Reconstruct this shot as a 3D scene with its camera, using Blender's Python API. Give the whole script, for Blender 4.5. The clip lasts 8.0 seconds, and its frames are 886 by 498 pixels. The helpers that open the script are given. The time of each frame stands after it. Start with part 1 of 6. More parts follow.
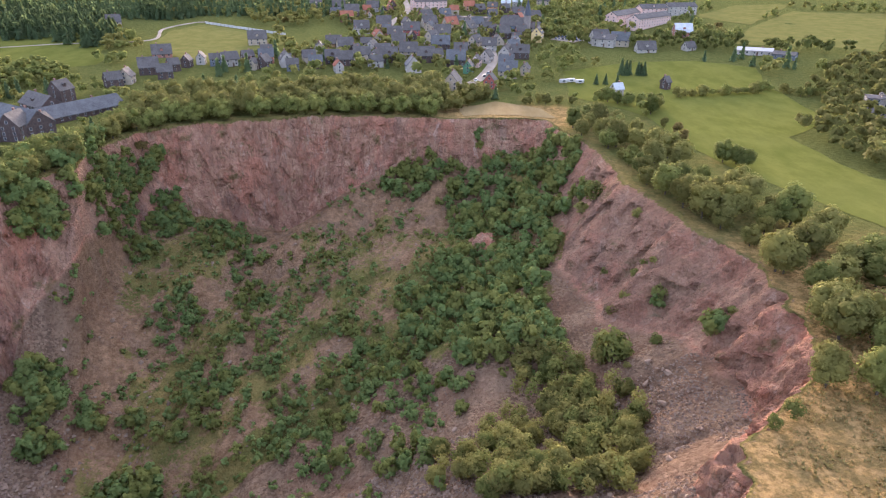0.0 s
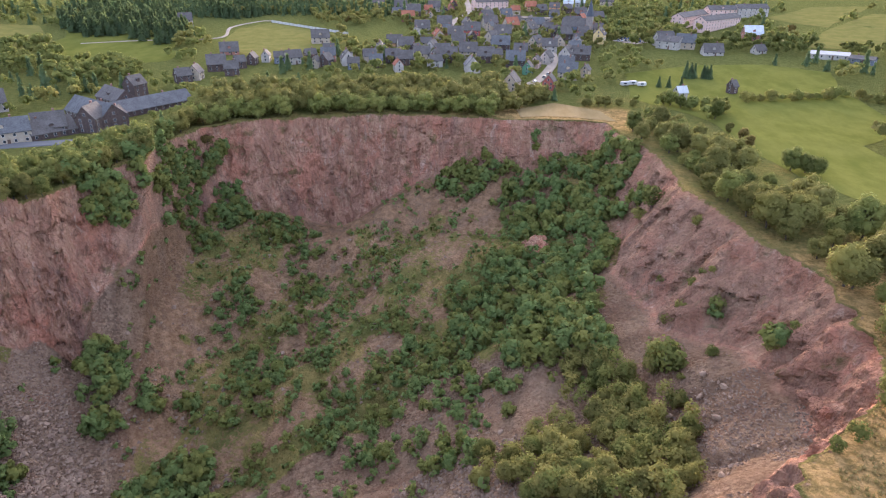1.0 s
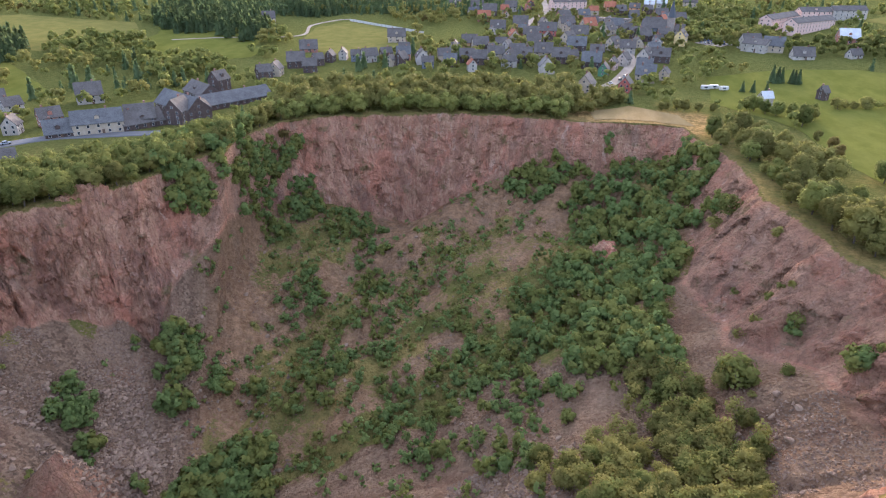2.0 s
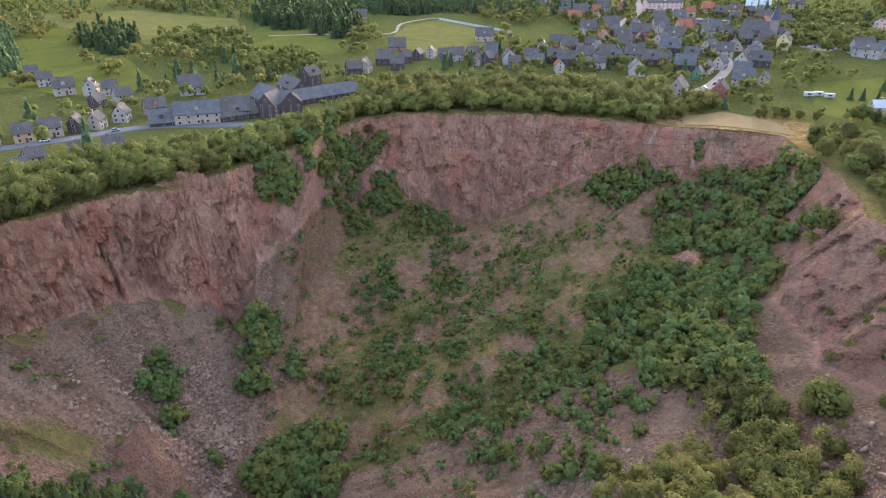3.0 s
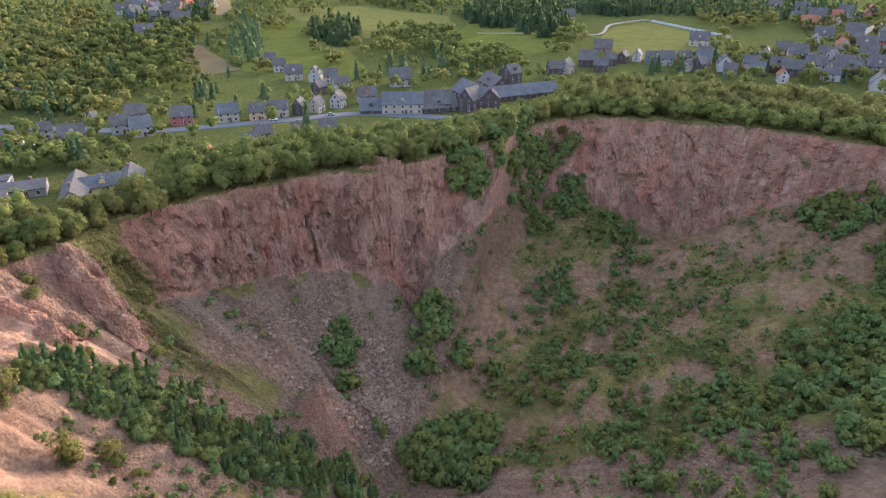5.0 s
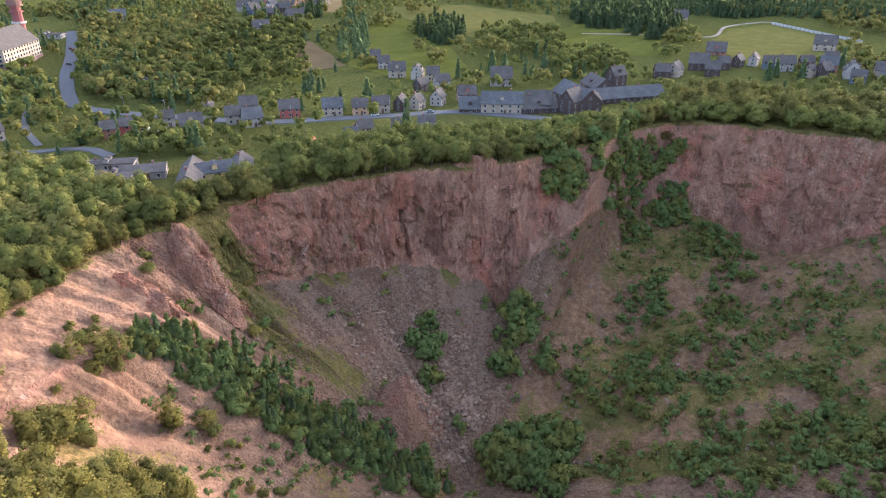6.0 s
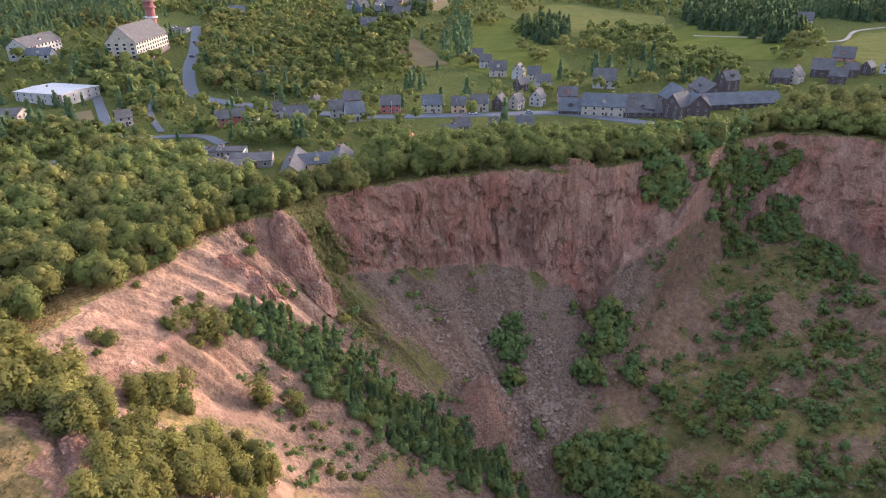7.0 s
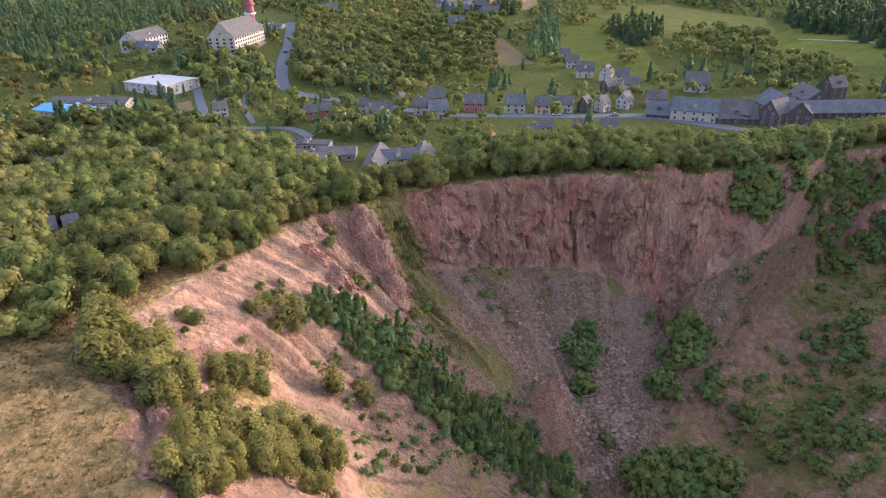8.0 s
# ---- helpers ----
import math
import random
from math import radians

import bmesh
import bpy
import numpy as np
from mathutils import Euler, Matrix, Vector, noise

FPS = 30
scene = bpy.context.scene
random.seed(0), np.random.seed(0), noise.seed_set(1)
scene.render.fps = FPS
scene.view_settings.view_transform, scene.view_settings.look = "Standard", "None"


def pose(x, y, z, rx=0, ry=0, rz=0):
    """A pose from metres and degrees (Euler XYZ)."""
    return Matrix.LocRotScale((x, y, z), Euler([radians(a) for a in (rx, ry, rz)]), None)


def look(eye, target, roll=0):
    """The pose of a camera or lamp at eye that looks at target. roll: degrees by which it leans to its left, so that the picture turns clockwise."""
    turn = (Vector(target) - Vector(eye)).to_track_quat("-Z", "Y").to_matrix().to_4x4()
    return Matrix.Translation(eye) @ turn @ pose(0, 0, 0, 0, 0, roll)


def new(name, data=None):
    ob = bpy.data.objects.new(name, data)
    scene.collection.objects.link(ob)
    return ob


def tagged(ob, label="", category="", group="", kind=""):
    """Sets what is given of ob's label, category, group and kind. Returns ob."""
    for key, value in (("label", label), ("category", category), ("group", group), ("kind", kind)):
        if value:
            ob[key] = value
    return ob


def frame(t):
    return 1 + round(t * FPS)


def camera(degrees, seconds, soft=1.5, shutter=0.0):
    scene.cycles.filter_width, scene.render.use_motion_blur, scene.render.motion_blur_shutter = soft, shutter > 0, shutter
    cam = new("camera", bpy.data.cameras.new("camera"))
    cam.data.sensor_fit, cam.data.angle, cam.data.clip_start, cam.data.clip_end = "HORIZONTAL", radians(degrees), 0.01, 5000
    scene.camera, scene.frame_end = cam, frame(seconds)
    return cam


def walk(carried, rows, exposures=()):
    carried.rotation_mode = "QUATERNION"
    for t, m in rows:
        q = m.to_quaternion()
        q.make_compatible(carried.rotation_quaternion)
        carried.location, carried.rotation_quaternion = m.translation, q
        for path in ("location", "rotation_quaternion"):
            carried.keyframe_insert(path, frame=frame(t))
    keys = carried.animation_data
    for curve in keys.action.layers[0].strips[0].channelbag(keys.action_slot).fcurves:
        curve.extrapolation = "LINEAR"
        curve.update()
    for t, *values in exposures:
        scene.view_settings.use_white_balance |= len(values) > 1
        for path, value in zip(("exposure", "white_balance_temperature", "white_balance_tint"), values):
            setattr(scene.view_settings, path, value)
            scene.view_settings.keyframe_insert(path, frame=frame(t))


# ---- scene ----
cam = camera(69.7, 8.0, soft=1.1)
EYE = (0.0, 0.0, 75.0)
TURNS = (
    (0.0, 0.00, -24.90, 0.44), (0.5, 2.30, -24.90, 0.39), (1.0, 5.19, -24.92, 0.35), (1.5, 8.34, -24.94, 0.26),
    (3.0, 19.26, -25.04, 0.06), (3.5, 23.56, -25.06, -0.02), (4.0, 27.96, -25.07, -0.06), (4.5, 32.41, -25.06, -0.12),
    (6.0, 45.83, -25.08, -0.44), (6.5, 50.28, -25.09, -0.51), (7.0, 54.73, -25.08, -0.60), (7.5, 59.15, -25.08, -0.64),
    (8.0, 62.22, -25.09, -0.68))


def gimbal(yaw, pitch, roll):
    """The drone hovers on the spot and turns to its left."""
    return Matrix.Translation(EYE) @ pose(0, 0, 0, 0, 0, yaw) @ pose(0, 0, 0, 90 + pitch) @ pose(0, 0, 0, 0, 0, roll)


walk(cam, [(t, gimbal(a, b, c)) for t, a, b, c in TURNS], exposures=((0.0, 3.36, 5300, 24), (4.5, 3.20, 5050, 16), (8.0, 2.98, 5020, 22)))

# ---- daylight: low evening sun beyond the pit, hazy sky ----
SUN_AZ, SUN_EL = -3.0, 11.0
world = bpy.data.worlds.new("sky")
scene.world = world
world.use_nodes = True
wn = world.node_tree.nodes
sky = wn.new("ShaderNodeTexSky")
sky.sky_type, sky.sun_disc = "NISHITA", False
sky.sun_elevation, sky.sun_rotation = radians(SUN_EL), radians(-SUN_AZ)
sky.air_density, sky.dust_density = 0.8, 3.5
sky.ozone_density = 0.5
wn["Background"].inputs["Strength"].default_value = 0.15
haze = wn.new("ShaderNodeMix")  # thin evening haze over the whole sky
haze.data_type = "RGBA"
haze.inputs[0].default_value = 0.6
haze.inputs[7].default_value = (0.96, 0.90, 0.79, 1.0)
world.node_tree.links.new(sky.outputs[0], haze.inputs[6])
world.node_tree.links.new(haze.outputs[2], wn["Background"].inputs["Color"])
sun = new("sun", bpy.data.lights.new("sun", "SUN"))
sun.data.energy, sun.data.angle, sun.data.color = 0.42, radians(2.0), (1.0, 0.71, 0.46)
sun.matrix_world = look((-math.sin(radians(SUN_AZ)), math.cos(radians(SUN_AZ)), math.tan(radians(SUN_EL))), (0, 0, 0))

# ---- materials ----
class Nodes:
    """Short hand for a node material on a principled surface."""

    def __init__(self, name, rough=0.9, metal=0.0, spec=0.3):
        self.mat = bpy.data.materials.new(name)
        self.mat.use_nodes = True
        self.t = self.mat.node_tree
        self.bsdf = self.t.nodes["Principled BSDF"]
        self.bsdf.inputs["Roughness"].default_value = rough
        self.bsdf.inputs["Metallic"].default_value = metal
        self.bsdf.inputs["Specular IOR Level"].default_value = spec
        self.pos = self.add("ShaderNodeNewGeometry").outputs["Position"]

    def add(self, kind):
        return self.t.nodes.new(kind)

    def link(self, a, b):
        self.t.links.new(a, b)

    def put(self, socket, value):
        if isinstance(value, (int, float)):
            socket.default_value = value
        elif isinstance(value, tuple):
            socket.default_value = (*value, 1.0) if len(value) == 3 and len(socket.default_value) == 4 else value
        else:
            self.link(value, socket)

    def scaled(self, v, s):
        n = self.add("ShaderNodeVectorMath")
        n.operation = "MULTIPLY"
        self.link(v, n.inputs[0])
        n.inputs[1].default_value = s
        return n.outputs[0]

    def noise(self, size, detail=4.0, rough=0.6, v=None, stretch=None):
        n = self.add("ShaderNodeTexNoise")
        n.inputs["Scale"].default_value = 1.0 / size
        n.inputs["Detail"].default_value = detail
        n.inputs["Roughness"].default_value = rough
        v = v or self.pos
        self.link(self.scaled(v, stretch) if stretch else v, n.inputs["Vector"])
        return n.outputs["Fac"]

    def cells(self, size, feature="F1", out="Distance", v=None, stretch=None):
        n = self.add("ShaderNodeTexVoronoi")
        n.feature = feature
        n.inputs["Scale"].default_value = 1.0 / size
        v = v or self.pos
        self.link(self.scaled(v, stretch) if stretch else v, n.inputs["Vector"])
        return n.outputs[out]

    def ramp(self, fac, lo, hi, a=0.0, b=1.0):
        n = self.add("ShaderNodeMapRange")
        n.interpolation_type = "SMOOTHSTEP"
        self.put(n.inputs["Value"], fac)
        for key, val in (("From Min", lo), ("From Max", hi), ("To Min", a), ("To Max", b)):
            self.put(n.inputs[key], val)
        return n.outputs[0]

    def math(self, op, a, b=0.0):
        n = self.add("ShaderNodeMath")
        n.operation = op
        self.put(n.inputs[0], a)
        self.put(n.inputs[1], b)
        return n.outputs[0]

    def mix(self, fac, a, b, blend="MIX"):
        n = self.add("ShaderNodeMix")
        n.data_type, n.blend_type = "RGBA", blend
        self.put(n.inputs[0], fac)
        self.put(n.inputs[6], a)
        self.put(n.inputs[7], b)
        return n.outputs[2]

    def attr(self, name):
        n = self.add("ShaderNodeAttribute")
        n.attribute_name = name
        return n.outputs["Fac"]

    def chance(self):
        return self.add("ShaderNodeObjectInfo").outputs["Random"]

    def island(self):
        return self.add("ShaderNodeNewGeometry").outputs["Random Per Island"]

    def bump(self, height, strength=0.5, distance=0.2, after=None):
        n = self.add("ShaderNodeBump")
        n.inputs["Strength"].default_value = strength
        n.inputs["Distance"].default_value = distance
        self.link(height, n.inputs["Height"])
        if after:
            self.link(after, n.inputs["Normal"])
        self.link(n.outputs[0], self.bsdf.inputs["Normal"])
        return n.outputs[0]

    def colour(self, c):
        self.put(self.bsdf.inputs["Base Color"], c)
        return self.mat


def leaf_material(name, dark, light, tint=(0.26, 0.215, 0.05), amount=0.35):
    """Foliage: each leaf tuft and each plant a little different, some turning yellow."""
    m = Nodes(name, rough=0.8, spec=0.05)
    base = m.mix(m.island(), dark, light)
    base = m.mix(m.ramp(m.noise(2.5, 3), 0.35, 0.7), base, m.mix(0.6, base, light))
    big = m.ramp(m.noise(14.0, 2), 0.45, 0.75, 0.0, amount)
    base = m.mix(big, base, tint)
    own = m.ramp(m.chance(), 0.0, 1.0, 0.75, 1.25)
    h = m.add("ShaderNodeHueSaturation")
    m.put(h.inputs["Value"], own)
    m.put(h.inputs["Color"], base)
    m.bsdf.inputs["Subsurface Weight"].default_value = 0.0
    tr = m.add("ShaderNodeBsdfTranslucent")
    m.link(m.mix(0.3, h.outputs[0], (0.22, 0.27, 0.08)), tr.inputs["Color"])
    add = m.add("ShaderNodeMixShader")
    add.inputs[0].default_value = 0.5
    m.colour(h.outputs[0])
    out = m.t.nodes["Material Output"]
    m.link(m.bsdf.outputs[0], add.inputs[1])
    m.link(tr.outputs[0], add.inputs[2])
    m.link(add.outputs[0], out.inputs["Surface"])
    return m.mat


LEAF = leaf_material("leaf_green", (0.124, 0.140, 0.034), (0.238, 0.240, 0.066))
# olive leaf, also carrying the yellow of crowns that stand in sun
LEAF_WARM = leaf_material("leaf_olive", (0.158, 0.149, 0.037), (0.275, 0.244, 0.073), amount=0.5)
# shaded copy of the leaf green, its tone set by the pit's shade
LEAF_SHADE = leaf_material("leaf_in_shade", (0.128, 0.178, 0.054), (0.226, 0.282, 0.090), amount=0.25)
LEAF_BIRCH = leaf_material("leaf_birch", (0.245, 0.218, 0.048), (0.400, 0.335, 0.088), amount=0.4)
LEAF_RUST = leaf_material("leaf_rust", (0.150, 0.110, 0.034), (0.235, 0.165, 0.055), amount=0.3)
NEEDLE = leaf_material("needle", (0.085, 0.127, 0.060), (0.161, 0.207, 0.090), amount=0.08)


def bark_material():
    m = Nodes("bark", rough=0.95)
    c = m.mix(m.noise(0.4, 4, stretch=(1, 1, 0.2)), (0.05, 0.038, 0.028), (0.17, 0.135, 0.10))
    m.bump(m.noise(0.15, 3, stretch=(1, 1, 0.15)), 0.6, 0.05)
    return m.colour(c)


BARK = bark_material()


def ground_material():
    """The one sheet of ground: porphyry walls, scree, soil and grass by the share that the landform carries."""
    m = Nodes("ground_cover", rough=1.0, spec=0.0)
    # rock wall: blocky, cracked porphyry in reds and mauves with pale scars and dark seeps
    n = m.add("ShaderNodeTexNoise")
    n.inputs["Scale"].default_value = 0.12
    n.inputs["Detail"].default_value = 3.0
    m.link(m.pos, n.inputs["Vector"])
    warp = m.add("ShaderNodeVectorMath")
    warp.operation = "MULTIPLY_ADD"
    m.link(n.outputs["Color"], warp.inputs[0])
    warp.inputs[1].default_value = (5, 5, 9)
    m.link(m.pos, warp.inputs[2])
    w = warp.outputs[0]
    small = m.add("ShaderNodeSeparateColor")
    m.link(m.cells(1.3, out="Color", v=w, stretch=(1, 1, 0.5)), small.inputs[0])
    block = m.attr("block")
    rock = m.mix(block, (0.350, 0.190, 0.124), (0.530, 0.350, 0.240))
    rock = m.mix(m.math("MULTIPLY", small.outputs[1], 0.5), rock, (0.370, 0.200, 0.150))
    rock = m.mix(m.ramp(m.noise(13.0, 5, 0.65, v=w, stretch=(1, 1, 0.5)), 0.48, 0.62, 0, 0.7), rock, (0.460, 0.205, 0.138))
    rock = m.mix(m.ramp(m.noise(9.0, 6, 0.7, stretch=(1, 1, 0.3)), 0.55, 0.66, 0, 0.6), rock, (0.310, 0.222, 0.176))
    rock = m.mix(m.ramp(m.noise(4.2, 6, 0.7, v=w, stretch=(1, 1, 0.3)), 0.56, 0.68, 0, 0.55), rock, (0.560, 0.425, 0.345))
    rock = m.mix(m.ramp(m.noise(2.4, 6, 0.72, v=w, stretch=(1, 1, 0.14)), 0.51, 0.63, 0, 0.65), rock, (0.262, 0.135, 0.096))
    rock = m.mix(m.ramp(m.noise(17.0, 5, 0.7, stretch=(1, 1, 0.32)), 0.54, 0.66, 0, 0.62), rock, (0.190, 0.118, 0.096))
    rock = m.mix(m.ramp(m.noise(1.6, 6, 0.75, v=w, stretch=(1, 1, 0.45)), 0.56, 0.70, 0, 0.7), rock, (0.125, 0.082, 0.066))
    crack = m.cells(3.0, feature="DISTANCE_TO_EDGE", v=w, stretch=(1, 1, 0.25))
    rock = m.mix(m.ramp(crack, 0.0, 0.05, 0.28, 0.0), rock, (0.085, 0.055, 0.046))
    rock = m.mix(m.ramp(m.noise(10.0, 5, 0.65), 0.56, 0.67, 0, 0.7), rock, (0.130, 0.125, 0.050))
    rock = m.mix(m.ramp(m.noise(5.5, 5, 0.7, stretch=(1, 1, 0.10)), 0.50, 0.62, 0, 0.55), rock, (0.260, 0.140, 0.098))
    rock = m.mix(1.0, rock, (1.10, 1.03, 0.94), "MULTIPLY")
    # scree, in fans of finer and coarser, paler and darker debris
    stone = m.cells(0.8, out="Color")
    sep = m.add("ShaderNodeSeparateColor")
    m.link(stone, sep.inputs[0])
    fan = m.attr("fan")
    scree = m.mix(sep.outputs[0], (0.130, 0.091, 0.068), (0.284, 0.206, 0.154))
    scree = m.mix(m.math("MULTIPLY", m.ramp(fan, 0.5, 0.8), 0.5), scree, m.mix(sep.outputs[1], (0.222, 0.160, 0.118), (0.345, 0.256, 0.192)))
    scree = m.mix(m.math("MULTIPLY", m.ramp(fan, 0.46, 0.2), 0.5), scree, m.mix(sep.outputs[1], (0.095, 0.064, 0.046), (0.165, 0.114, 0.084)))
    scree = m.mix(m.ramp(m.noise(18.0, 4, 0.6), 0.44, 0.65, 0, 0.6), scree, m.mix(0.5, scree, (0.255, 0.140, 0.100)))
    soil = m.mix(m.ramp(m.noise(2.5, 6, 0.72), 0.35, 0.65), (0.190, 0.118, 0.070), (0.365, 0.238, 0.150))
    scree = m.mix(m.math("MULTIPLY", m.attr("soil"), m.ramp(m.noise(7.0, 5, 0.7), 0.35, 0.55, 0.35, 0.9)), scree, soil)
    scree = m.mix(m.ramp(m.noise(4.0, 5, 0.7), 0.54, 0.72, 0, 0.5), scree, (0.105, 0.080, 0.066))
    scree = m.mix(1.0, scree, (1.04, 0.97, 0.83), "MULTIPLY")
    pale = m.mix(m.ramp(m.noise(3.0, 5, 0.65), 0.3, 0.7), (0.310, 0.166, 0.096), (0.490, 0.292, 0.172))
    bare = m.ramp(m.math("ADD", m.math("MULTIPLY", m.noise(6.0, 6, 0.72), 0.6), m.math("MULTIPLY", fan, 0.4)), 0.36, 0.56)
    scree = m.mix(m.math("MULTIPLY", m.attr("pale"), bare), scree, pale)
    # green cover
    grass = m.mix(m.ramp(m.noise(2.2, 5, 0.7), 0.3, 0.7), (0.100, 0.108, 0.028), (0.162, 0.158, 0.046))
    straw = m.mix(m.ramp(m.noise(2.0, 6, 0.78), 0.38, 0.60), (0.245, 0.164, 0.058), (0.470, 0.296, 0.116))
    straw = m.mix(m.ramp(m.noise(7.0, 5, 0.7), 0.46, 0.60, 0, 0.5), straw, (0.110, 0.095, 0.036))
    grass = m.mix(m.attr("dry"), grass, straw)
    soft = m.noise(1.6, 5, 0.7)
    green = m.ramp(m.math("ADD", m.attr("green"), m.math("MULTIPLY", m.math("SUBTRACT", soft, 0.5), 0.9)), 0.42, 0.58)
    c = m.mix(m.attr("cliff"), scree, rock)
    c = m.mix(green, c, grass)
    h1 = m.math("ADD", m.math("MULTIPLY", m.cells(0.9), 0.9), m.math("MULTIPLY", m.noise(1.4, 8, 0.8, stretch=(1, 1, 0.55)), 1.7))
    seam = m.math("ABSOLUTE", m.math("SUBTRACT", m.noise(4.0, 5, 0.6, v=w, stretch=(1, 1, 0.35)), 0.5))
    h1 = m.math("ADD", h1, m.math("MULTIPLY", m.ramp(seam, 0.0, 0.07), m.math("MULTIPLY", m.attr("cliff"), 0.8)))
    h1 = m.math("MULTIPLY", h1, m.math("SUBTRACT", 1.0, m.math("MULTIPLY", m.attr("pale"), 0.75)))
    m.bump(h1, 0.9, 0.9)
    return m.colour(c)


GROUND = ground_material()

# ---- landform ----
PIT = (-105.0, 115.0)
FLOOR_Z = -80.0
# the rim, round the pit: x, y, height of the wall under it, how far the wall's foot stands in
RIM = (
    (30, 30, 5, 12), (-10, 0, 5, 12), (-50, -8, 5, 12), (-85, -6, 8, 9), (-107, -9, 9, 13), (-140, -15, 9, 18),
    (-152, 4, 9, 20), (-173, 28, 13, 23), (-185, 50, 18, 20),
    (-186, 60, 20, 18), (-183, 67, 42, 26), (-188, 75, 24, 13), (-191, 87, 27, 11))
RIM_BACK = (
    (-188, 110, 30, 9), (-180, 137, 33, 9), (-171, 160, 37, 10), (-159, 177, 46, 12), (-153, 186, 55, 16), (-151, 202, 38, 21),
    (-142, 238, 26, 32), (-146, 254, 24, 34), (-142, 287, 38, 22), (-107, 308, 47, 14), (-76, 321, 56, 12),
    (-50, 322, 40, 11))
RIM_RIGHT = (
    (-30, 322, 28, 10), (7, 317, 23, 9), (24, 320, 22, 9), (51, 316, 17, 10), (62, 281, 20, 18), (67, 222, 27, 27),
    (77, 180, 27, 27), (86, 149, 19, 18), (85, 129, 17, 11), (78, 106, 15, 9), (55, 86, 11, 5), (47, 72, 9, 5))


def vnoise(p, seed=0):
    """Smooth value noise, 0 to 1, for rows of points."""
    i = np.floor(p).astype(np.int64)
    f = p - i
    f = f * f * (3 - 2 * f)
    total = np.zeros(len(p))
    for a in (0, 1):
        for b in (0, 1):
            for c in (0, 1):
                h = (i[:, 0] + a) * 374761393 + (i[:, 1] + b) * 668265263 + (i[:, 2] + c) * 2147483647 + seed * 974634777
                h = (h ^ (h >> 13)) * 1274126177
                h = ((h ^ (h >> 16)) & 0xFFFFFF) / 0xFFFFFF
                w = (f[:, 0] if a else 1 - f[:, 0]) * (f[:, 1] if b else 1 - f[:, 1]) * (f[:, 2] if c else 1 - f[:, 2])
                total += h * w
    return total


def fbm(x, y, z=0.0, size=10.0, octaves=4, seed=0):
    """Layered noise, about -1 to 1."""
    x = np.asarray(x, float)
    p = np.stack(np.broadcast_arrays(x, y, z), -1).reshape(-1, 3) / size
    total, amp, norm = np.zeros(len(p)), 1.0, 0.0
    for k in range(octaves):
        total += amp * (vnoise(p * 2.03**k + 17.3 * k, seed + k) * 2 - 1)
        norm += amp
        amp *= 0.5
    return (total / norm * 1.6).reshape(np.broadcast(x, y, z).shape)


def smooth(a, b, x):
    t = np.clip((np.asarray(x, float) - a) / (b - a), 0, 1)
    return t * t * (3 - 2 * t)


RIM_KEYS = sorted((math.atan2(y - PIT[1], x - PIT[0]), math.hypot(x - PIT[0], y - PIT[1]), d, i) for x, y, d, i in (*RIM, *RIM_BACK, *RIM_RIGHT))
KEY_A, KEY_R, KEY_D, KEY_I = (np.array(c, float) for c in zip(*RIM_KEYS))


TABLE_A = np.linspace(-math.pi, math.pi, 6000, endpoint=False)


def rim_tables():
    r, d, i = (np.interp(TABLE_A, KEY_A, c, period=math.tau) for c in (KEY_R, KEY_D, KEY_I))
    x, y = np.cos(TABLE_A) * 60, np.sin(TABLE_A) * 60
    r = r + 2.6 * fbm(x, y, size=4.0, octaves=4, seed=3)
    jut = smooth(-0.36, -0.24, TABLE_A) * smooth(0.2, 0.1, TABLE_A)
    r = r + jut * (2.4 * fbm(x, y, size=1.7, octaves=3, seed=4) - 0.6)
    bite = smooth(-2.5, -2.35, TABLE_A) * smooth(-1.4, -1.6, TABLE_A)
    r = r + bite * (3.2 * fbm(x, y, size=3.0, octaves=4, seed=6) - 0.5)
    d = d * (1 + 0.05 * fbm(x, y, size=5.0, octaves=3, seed=8))
    # the debris levels out the wall's uneven foot further in
    k = np.exp(-0.5 * (np.arange(-600, 601) / 190.0) ** 2)
    even = np.convolve(np.concatenate([d[-600:], d, d[:600]]), k / k.sum(), "valid")
    foot = np.convolve(np.concatenate([(r - i)[-600:], r - i, (r - i)[:600]]), k / k.sum(), "valid")
    return r, d, i, even, (r - i) / foot


TABLE_R, TABLE_D, TABLE_I, TABLE_E, TABLE_F = rim_tables()


def rim_at(angle):
    """Rim radius, wall height, foot inset, evened wall height and the foot's reach against its mean, in a direction from the pit's centre."""
    at = (np.asarray(angle, float) + math.pi) / math.tau % 1.0 * len(TABLE_A)
    lo = np.floor(at).astype(int)
    f, lo = at - lo, lo % len(TABLE_A)
    hi = (lo + 1) % len(TABLE_A)
    return tuple(c[lo] * (1 - f) + c[hi] * f for c in (TABLE_R, TABLE_D, TABLE_I, TABLE_E, TABLE_F))


def plateau_z(x, y):
    """Level round the pit, rising gently beyond it like the side of a wide valley."""
    r = np.hypot(x, y)
    k = np.clip((r - 330) / 120, 0, 1)
    hill = 8.4 * (k**3 - k**4 / 2) + 0.07 * np.clip(r - 450, 0, 550)
    brow = 13.0 * np.exp(-(((x + 130) / 60.0) ** 2 + ((y + 85) / 45.0) ** 2))
    return hill + brow + 0.4 * fbm(x, y, size=60.0, octaves=3, seed=21)


